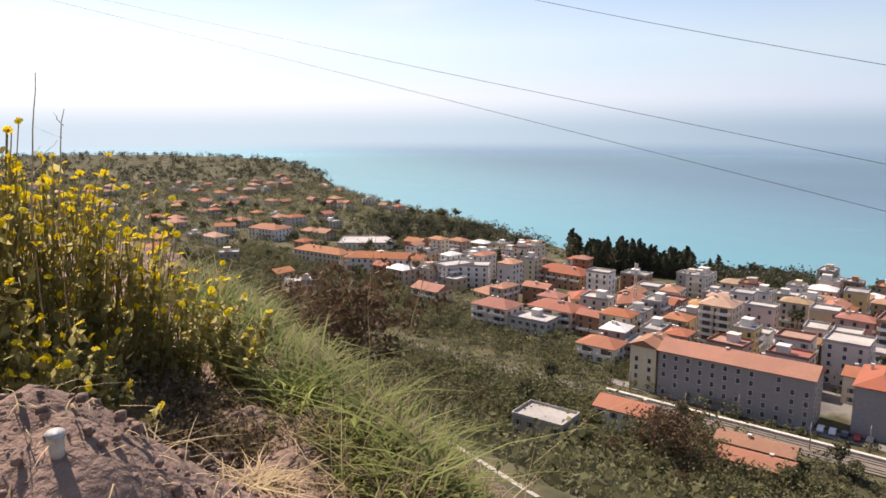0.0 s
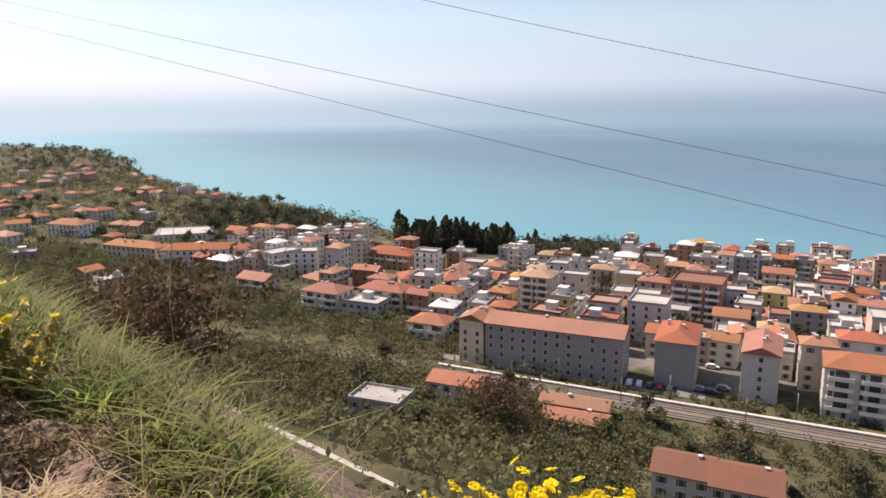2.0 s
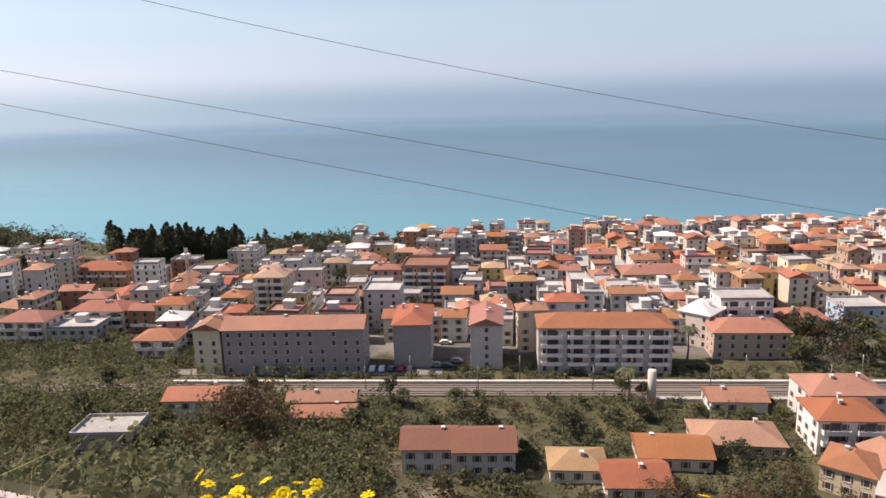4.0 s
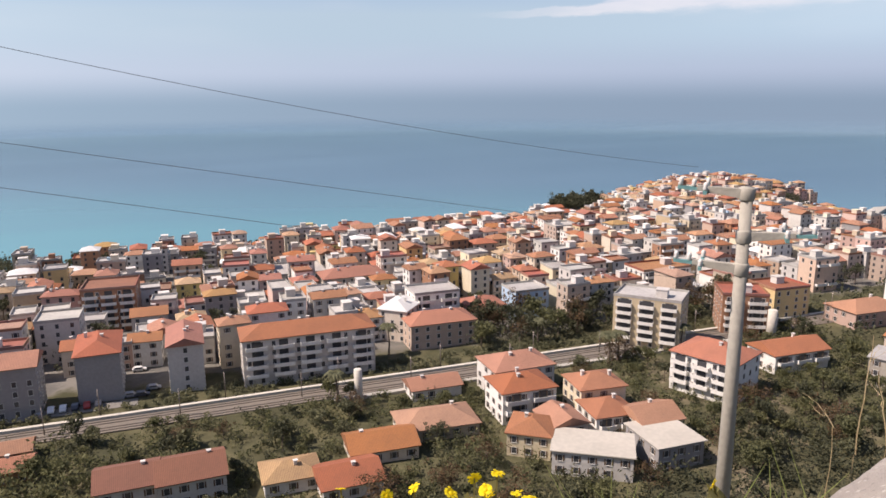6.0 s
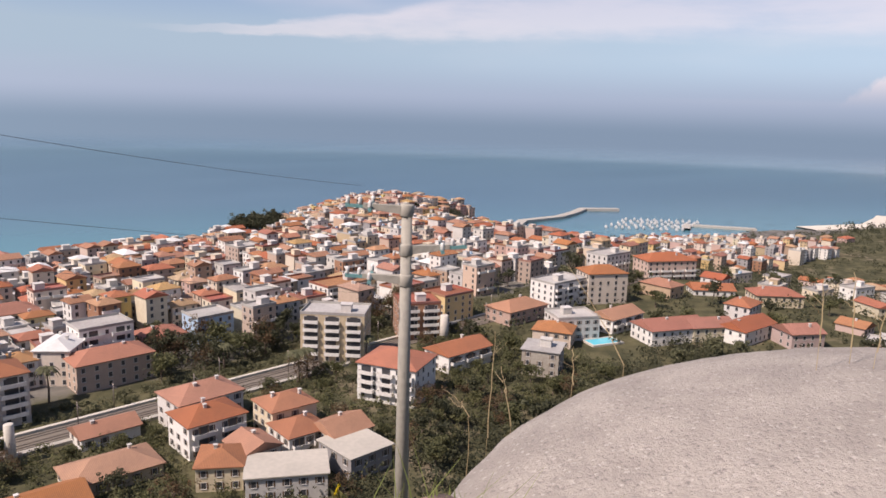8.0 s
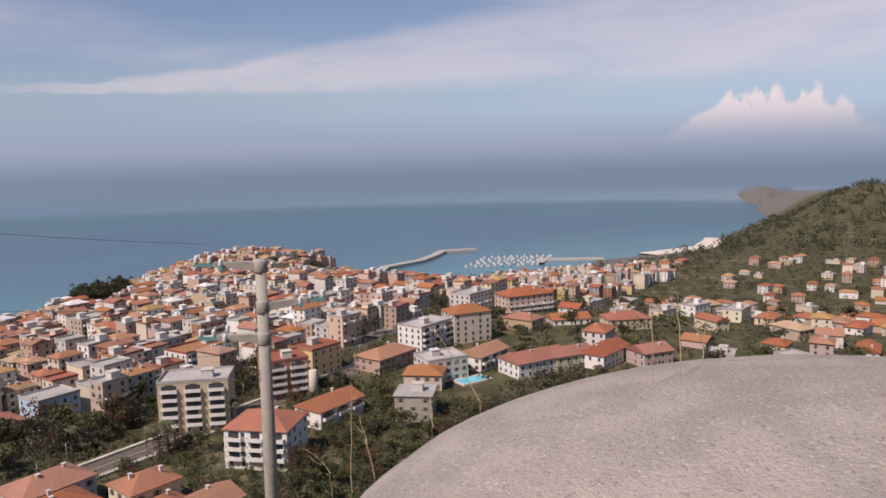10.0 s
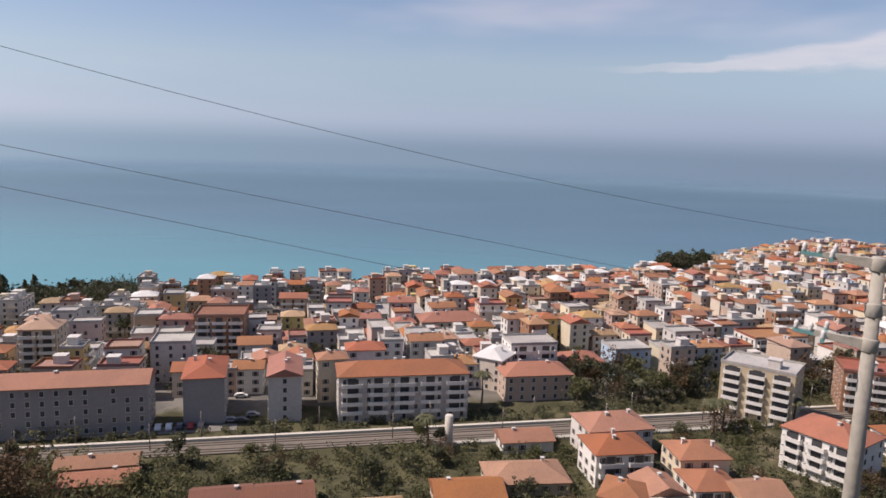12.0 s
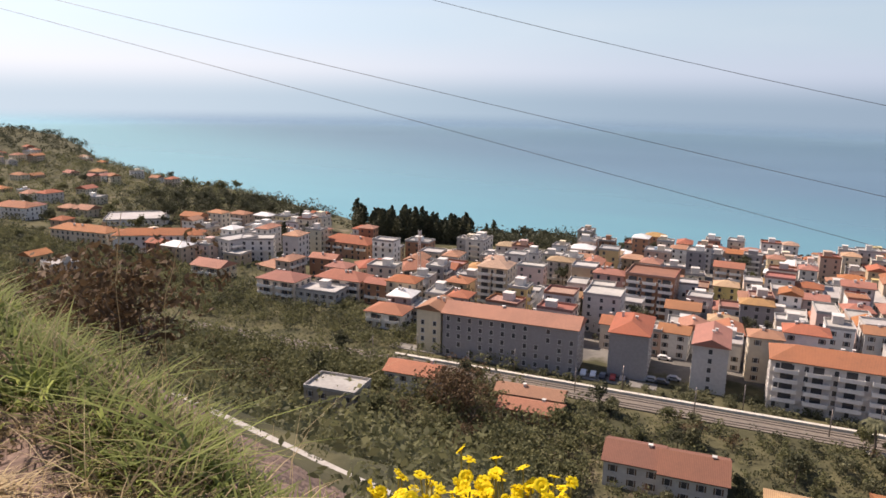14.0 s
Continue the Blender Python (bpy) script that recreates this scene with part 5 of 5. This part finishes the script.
def flower_bush(x, y, high, wide, heads, seed, leaves=900, bloom=1.0, low=0.5):
    rng = np.random.default_rng(seed)
    z = float(soil_height(x, y))
    thing = tagged(new("flower_bush"), "bushy daisy plant with many yellow flowers", "flowers", "yellow flowers on the bank")
    thing.matrix_basis = Matrix.Translation((x, y, z))
    tips = np.stack([rng.normal(size=heads) * wide * 0.55, rng.normal(size=heads) * wide * 0.55, high * rng.uniform(low, 1.0, heads)], 1)
    roots = tips * [0.35, 0.35, 0.0]
    verts, faces = [], []
    for p, q in zip(roots, tips):
        n = len(verts)
        for k in (0, 0.5, 1):
            c = p + (q - p) * k + np.array([0.0, 0.0, 0.04 * math.sin(k * 3.14)])
            verts += [c + [0.003, 0, 0], c + [-0.0015, 0.0026, 0], c + [-0.0015, -0.0026, 0]]
        faces += [(n + 3 * r + j, n + 3 * r + (j + 1) % 3, n + 3 * r + 3 + (j + 1) % 3, n + 3 * r + 3 + j) for r in range(2) for j in range(3)]
    part("stem", solid(verts, faces, "stem", STEM), None, thing)
    k = rng.integers(0, heads, leaves)
    w = rng.uniform(0.15, 0.95, (leaves, 1))
    c = roots[k] + (tips[k] - roots[k]) * w
    lv, lf = leaf_cloud(rng, c, np.full(leaves, 0.03), 2, 0.03)
    part("foliage", solid(lv, lf, "foliage", STEM), None, thing)
    for i, p in enumerate(tips):
        q = bloom * (0.8 + 0.3 * rng.random())
        part("flower", FLOWERS[i % 3], None, thing, at=Matrix.LocRotScale(p, Euler((rng.normal() * 0.6, rng.normal() * 0.6, rng.uniform(0, 6))), (q, q, q)))
    return thing


for _i, (_yaw, _dist, _h, _w, _k) in enumerate(((33.5, 4.0, 1.3, 0.34, 120), (30, 4.1, 1.2, 0.32, 120), (27, 4.2, 1.08, 0.32, 115), (24, 4.3, 0.95, 0.30, 100), (21, 4.4, 0.72, 0.28, 60), (17.5, 4.3, 0.55, 0.25, 12),
                                               (35.5, 3.5, 1.05, 0.34, 60), (31, 3.4, 0.62, 0.32, 45), (27, 3.5, 0.5, 0.3, 26), (38, 3.8, 1.4, 0.35, 60))):
    flower_bush(*polar(_yaw, _dist), _h, _w, _k, 50 + _i, 520, 0.88)
for _i, (_x, _y, _h, _k) in enumerate(((0.46, 1.72, 0.62, 22), (0.56, 1.69, 0.65, 36), (0.65, 1.66, 0.66, 46), (0.74, 1.62, 0.66, 46), (0.83, 1.57, 0.65, 36), (0.92, 1.52, 0.62, 22),
                                       (1.62, 0.92, 0.62, 14), (1.70, 0.80, 0.63, 20), (1.78, 0.70, 0.63, 18), (1.85, 0.60, 0.61, 10), (2.27, 0.08, 0.54, 5))):
    flower_bush(_x, _y, _h, 0.11, _k, 70 + _i, 200, 0.75, 0.82)


def dry_stalk(yaw0, up0, yaw1, up1, dist, seed, twigs=3):
    """A dead bare stalk, from its foot to its tip as directions seen from the lookout, with a few side twigs."""
    rnd = random.Random(seed)
    bm = bmesh.new()

    def place(yaw, up):
        x, y = polar(yaw, dist)
        return Vector((x + 0.44, y - 0.22, 150 + dist * math.tan(radians(up))))

    def twig(p, q, r, bow):
        last = None
        for k in range(8):
            c = p.lerp(q, k / 7) + Vector((rnd.uniform(-1, 1) * 0.006, rnd.uniform(-1, 1) * 0.006, bow * math.sin(math.pi * k / 7)))
            ring = [bm.verts.new(c + Vector((math.cos(j * 2.1), math.sin(j * 2.1), 0)) * r * (1 - 0.6 * k / 7)) for j in range(3)]
            if last:
                for j in range(3):
                    bm.faces.new((last[j], last[(j + 1) % 3], ring[(j + 1) % 3], ring[j]))
            last = ring

    foot, tip = place(yaw0, up0), place(yaw1, up1)
    low = foot.copy()
    low.z = float(terrain(foot.x, foot.y)) - 0.05
    twig(low, foot, 0.0045, 0)
    twig(foot, tip, 0.0045, 0.03)
    for i in range(twigs):
        k = foot.lerp(tip, rnd.uniform(0.3, 0.9))
        twig(k, k + Vector((rnd.uniform(-0.12, 0.12), rnd.uniform(-0.12, 0.12), rnd.uniform(0.02, 0.12))), 0.0025, 0)
    tagged(part("dry_stalk", bm, STRAW), "thin dry bare weed stalk", "weed", "dry weeds by the lookout")


for _i, _a in enumerate(((-88.6, -25, -88.9, -16.8, 4.3), (-99.3, -18.6, -94.4, -11.2, 4.4), (-95.4, -20.5, -95.2, -17.6, 4.4), (-87, -23.5, -84.8, -21.5, 4.2), (-90.5, -24, -89.5, -19.5, 4.3),
                          (-113, -15, -112.8, -10.5, 4.0), (-115, -15, -114.6, -9.8, 4.2), (-116.5, -15, -117, -10.8, 4.1), (33.5, -6, 32.6, 2.6, 3.9), (32.0, -6, 31.2, 0.5, 4.0), (12, -13, 11.4, -8.5, 4.4), (9.5, -15, 7.9, -10, 4.0))):
    dry_stalk(*_a, 200 + _i)


def boulder():
    bm = bmesh.new()
    bmesh.ops.create_icosphere(bm, subdivisions=6, radius=1.0)
    for v in bm.verts:
        p = v.co.normalized()
        k = 1 + 0.004 * noise.noise(p * 1.6) + 0.005 * noise.fractal(p * 12, 0.9, 2.0, 4) + 0.003 * noise.noise(p * 60)
        v.co = Vector((p.x * 2.95 * k, p.y * 2.95 * k, p.z * 0.82 * k))
    for f in bm.faces:
        f.smooth = True
    ob = part("boulder", bm, BOULDER, None, at=Matrix.Translation((2.88, -2.83, 148.10)))
    tagged(ob, "large rounded pale grey boulder beside the lookout", "boulder")


boulder()


def ring_mesh(name, stations, n, mat):
    """A round body through stations of (height, radius)."""
    verts = [(math.cos(2 * math.pi * i / n) * r, math.sin(2 * math.pi * i / n) * r, z) for z, r in stations for i in range(n)]
    faces = [(k * n + i, k * n + (i + 1) % n, (k + 1) * n + (i + 1) % n, (k + 1) * n + i) for k in range(len(stations) - 1) for i in range(n)]
    faces += [tuple(range(n - 1, -1, -1)), tuple(range((len(stations) - 1) * n, len(stations) * n))]
    return solid(verts, faces, name, mat, flat=False)


def span(p, q, sag, r, name, label):
    verts, faces = [], []
    p, q = Vector(p), Vector(q)
    side = (q - p).cross(Vector((0, 0, 1))).normalized() * r
    for k in range(33):
        t = k / 32
        c = p.lerp(q, t) - Vector((0, 0, 4 * sag * t * (1 - t)))
        verts += [c + side, c + Vector((0, 0, r)), c - side, c - Vector((0, 0, r))]
        if k:
            n = 4 * k
            faces += [(n - 4 + j, n - 4 + (j + 1) % 4, n + (j + 1) % 4, n + j) for j in range(4)]
    tagged(new(name, solid(verts, faces, name, WIRE)), label, "cable", "overhead wires")


def build_pole():
    px, py = polar(-81.0, 13.0)
    px, py = px + 0.44, py - 0.25
    ground = float(terrain(px, py))
    top = 150 - 13 * math.tan(radians(7.0))
    thing = tagged(new("utility_pole"), "grey concrete utility pole with three crossarms", "pole")
    thing.matrix_basis = pose(px, py, ground, 0, 0, 0)
    h = top - ground
    part("shaft", ring_mesh("shaft", [(-1, 0.15), (h * 0.5, 0.12), (h, 0.095)], 14, POLE), None, thing)
    v = [(0.0, -0.075, -0.08), (0.0, 0.075, -0.08), (0.0, 0.075, 0.09), (0.0, -0.075, 0.09), (0.8, -0.045, -0.02), (0.8, 0.045, -0.02), (0.8, 0.045, 0.06), (0.8, -0.045, 0.06)]
    f = [(0, 1, 2, 3), (7, 6, 5, 4), (0, 4, 5, 1), (1, 5, 6, 2), (2, 6, 7, 3), (3, 7, 4, 0)]
    for drop, sign in ((0.12, 1), (0.85, -1), (1.42, 1)):
        arm = part("crossarm", stored("crossarm", lambda: solid(v, f, "crossarm", POLE)), None, thing, at=pose(0, 0, h - drop, 0, -4, 98 if sign > 0 else -80))
        part("collar", stored("collar", lambda: ring_mesh("collar", [(-0.11, 0.112), (-0.09, 0.128), (0.1, 0.128), (0.12, 0.112)], 14, POLE)), None, arm)
        part("bracket", stored("bracket", lambda: boxes([(0.62, -0.42, -0.03, 0.68, 0.42, 0.03), (0.66, -0.03, -0.03, 1.12, 0.03, 0.03)], "bracket", TEAL)), None, arm, "teal painted steel bracket")
        for a, b in ((0.65, -0.38), (0.65, 0.38), (0.86, 0.0), (1.08, 0.0)):
            part("insulator", stored("insulator", lambda: ring_mesh("insulator", [(0.03, 0.025), (0.06, 0.045), (0.09, 0.03), (0.12, 0.045), (0.17, 0.02)], 8, FRAME)), None, arm, "white porcelain insulator", at=Matrix.Translation((a, b, 0)))
    return px, py, top


PX, PY, PTOP = build_pole()
for _z0, _z1, _sag in ((148.71, 157.36, 1.17), (147.53, 154.04, 0.13), (146.72, 153.85, -0.03)):
    span((PX - 0.1, PY + 0.8, _z0), (-14.0, 18.0, _z1), _sag, 0.003, "cable", "thin black overhead wire")


# ---- beside the railway and in the streets ----
def lattice_mast(x, y, high):
    thing = tagged(new("radio_mast"), "slim red and white lattice radio mast", "mast")
    thing.matrix_basis = Matrix.Translation((x, y, float(terrain(x, y))))
    half = 0.7
    for sx, sy in ((-1, -1), (1, -1), (1, 1), (-1, 1)):
        v = [(sx * half + dx, sy * half + dy, -0.5) for dx, dy in ((-0.09, -0.09), (0.09, -0.09), (0.09, 0.09), (-0.09, 0.09))]
        v += [(sx * half * 0.4 + dx, sy * half * 0.4 + dy, high) for dx, dy in ((-0.06, -0.06), (0.06, -0.06), (0.06, 0.06), (-0.06, 0.06))]
        part("leg", solid(v, BOX, "leg", WALLS["pink"]), None, thing)
    for k in range(12):
        z = high * (k + 0.5) / 12
        r = half * (1 - 0.6 * z / high) + 0.08
        part("brace", boxes([(-r, -r, z, r, -r + 0.1, z + 0.12), (-r, r - 0.1, z, r, r, z + 0.12), (-r, -r, z, -r + 0.1, r, z + 0.12), (r - 0.1, -r, z, r, r, z + 0.12)], "brace", WALLS["white" if k % 2 else "brown"]), None, thing)
    for k, (a, z) in enumerate(((0, 0.93), (120, 0.93), (240, 0.93), (60, 0.8))):
        part("antenna", boxes([(0.5, -0.2, 0, 0.75, 0.2, 2.2)], "antenna", FRAME), None, thing, at=pose(0, 0, high * z, 0, 0, a))


def water_tower(x, y, high, r):
    thing = tagged(new("water_tower"), "pale concrete cylindrical tower with a yellow base", "tower")
    thing.matrix_basis = Matrix.Translation((x, y, float(terrain(x, y))))
    part("shaft", ring_mesh("shaft", [(-0.5, r * 1.05), (high * 0.5, r), (high - 0.1, r * 0.96), (high, r * 0.8)], 20, PALE_PATH), None, thing)
    part("base", ring_mesh("base", [(-0.5, r + 0.15), (1.6, r + 0.15), (1.7, r + 0.02)], 20, WALLS["yellow"]), None, thing)


def catenary_pole(s, u):
    x, y = along(s, u)
    thing = tagged(new("railway_pole"), "grey steel railway pole with a bracket arm", "pole", "poles along the railway")
    thing.matrix_basis = pose(x, y, float(terrain(x, y)) + 0.2, 0, 0, -38.5)
    part("post", ring_mesh("post", [(-0.5, 0.16), (7.5, 0.11)], 8, STEEL), None, thing)
    part("bracket", boxes([(-0.05, -2.6, 6.4, 0.05, 0.0, 6.5), (-0.04, -2.6, 6.0, 0.04, -2.5, 6.5)], "bracket", STEEL), None, thing)
    return thing


def car_proto(mat, k):
    colour = ("white", "grey", "red", "dark")[k]
    thing = tagged(new("car"), "small %s parked car" % colour, "car", "parked cars")
    side = [(-2.0, 0.3), (2.0, 0.3), (2.05, 0.75), (1.2, 0.9), (0.65, 1.42), (-1.2, 1.45), (-1.9, 0.95), (-2.05, 0.7)]
    n = len(side)
    v = [(a, -0.82, b) for a, b in side] + [(a, 0.82, b) for a, b in side]
    body = part("body", solid(v, [tuple(range(n - 1, -1, -1)), tuple(range(n, 2 * n))] + [(i, (i + 1) % n, n + (i + 1) % n, n + i) for i in range(n)], "body", mat), None, thing)
    part("glass", boxes([(-1.15, -0.835, 0.95, 0.75, 0.835, 1.32)], "glass", GLASS), None, body)
    for a in (-1.25, 1.3):
        for b in (-0.8, 0.8):
            part("wheel", stored("wheel", lambda: ring_mesh("wheel", [(-0.1, 0.31), (0.1, 0.31)], 12, RUBBER)), None, thing, at=pose(a, b, 0.31, 90, 0, 0))
    return thing


def furnish_town():
    rnd = random.Random(77)
    lattice_mast(*polar(-14.6, 292), 27)
    water_tower(*along(42, 181.0), 10.0, 1.15)
    water_tower(*along(187, 182.0), 10, 1.6)
    for s in range(-100, 330, 32):
        catenary_pole(s, 190.2)
        catenary_pole(s + 12, 197.8)
    protos = [car_proto(m, k) for k, m in enumerate(CARS)]
    spots = [(s, 205.2, 90) for s in np.arange(-80, -22, 2.9)] + [(s, 207 + rnd.uniform(-1, 6), 0) for s in np.arange(-20, -8, 3.0)]
    spots += [(rnd.uniform(-20, 330), 222 + 13.6 * rnd.randrange(0, 12) + 7, 0) for _ in range(60)]
    first = set()
    for s, u, turn in spots:
        x, y = along(s, u)
        if rnd.random() < 0.12 or not free(x, y, 0.2):
            continue
        k = rnd.choices(range(4), (5, 3, 2, 2))[0]
        m = pose(x, y, float(terrain(x, y)) + 0.15, 0, 0, -38.5 + turn + rnd.uniform(-4, 4))
        if k in first:
            copy_thing(protos[k], m)
        else:
            protos[k].matrix_basis = m
            first.add(k)
    for k in set(range(4)) - first:
        protos[k].matrix_basis = pose(*along(-6, 214), 66.3)
    # garden pool by the villas
    x, y = polar(-97.2, 272)
    z = float(terrain(x, y))
    pool = tagged(new("swimming_pool"), "small turquoise garden swimming pool with a pale rim", "pool")
    pool.matrix_basis = pose(x, y, z, 0, 0, -60)
    part("rim", boxes([(-7, -4, -0.5, 7, -3.2, 0.6), (-7, 3.2, -0.5, 7, 4, 0.6), (-7, -3.2, -0.5, -6.2, 3.2, 0.6), (6.2, -3.2, -0.5, 7, 3.2, 0.6)], "rim", PALE_PATH), None, pool)
    part("water", boxes([(-6.2, -3.2, -0.5, 6.2, 3.2, 0.45)], "water", POOL), None, pool)


furnish_town()


def litter():
    x, y = -1.10, 2.0
    thing = tagged(new("plastic_cup"), "crumpled clear plastic cup lying on the soil", "litter")
    m = ring_mesh("plastic_cup", [(0.0, 0.017), (0.004, 0.019), (0.035, 0.022), (0.05, 0.020), (0.078, 0.024), (0.080, 0.026)], 16, CUP)
    part("cup", m, None, thing)
    thing.matrix_basis = pose(x, y, float(soil_height(x, y)) + 0.05, 14, 8, 0)


litter()
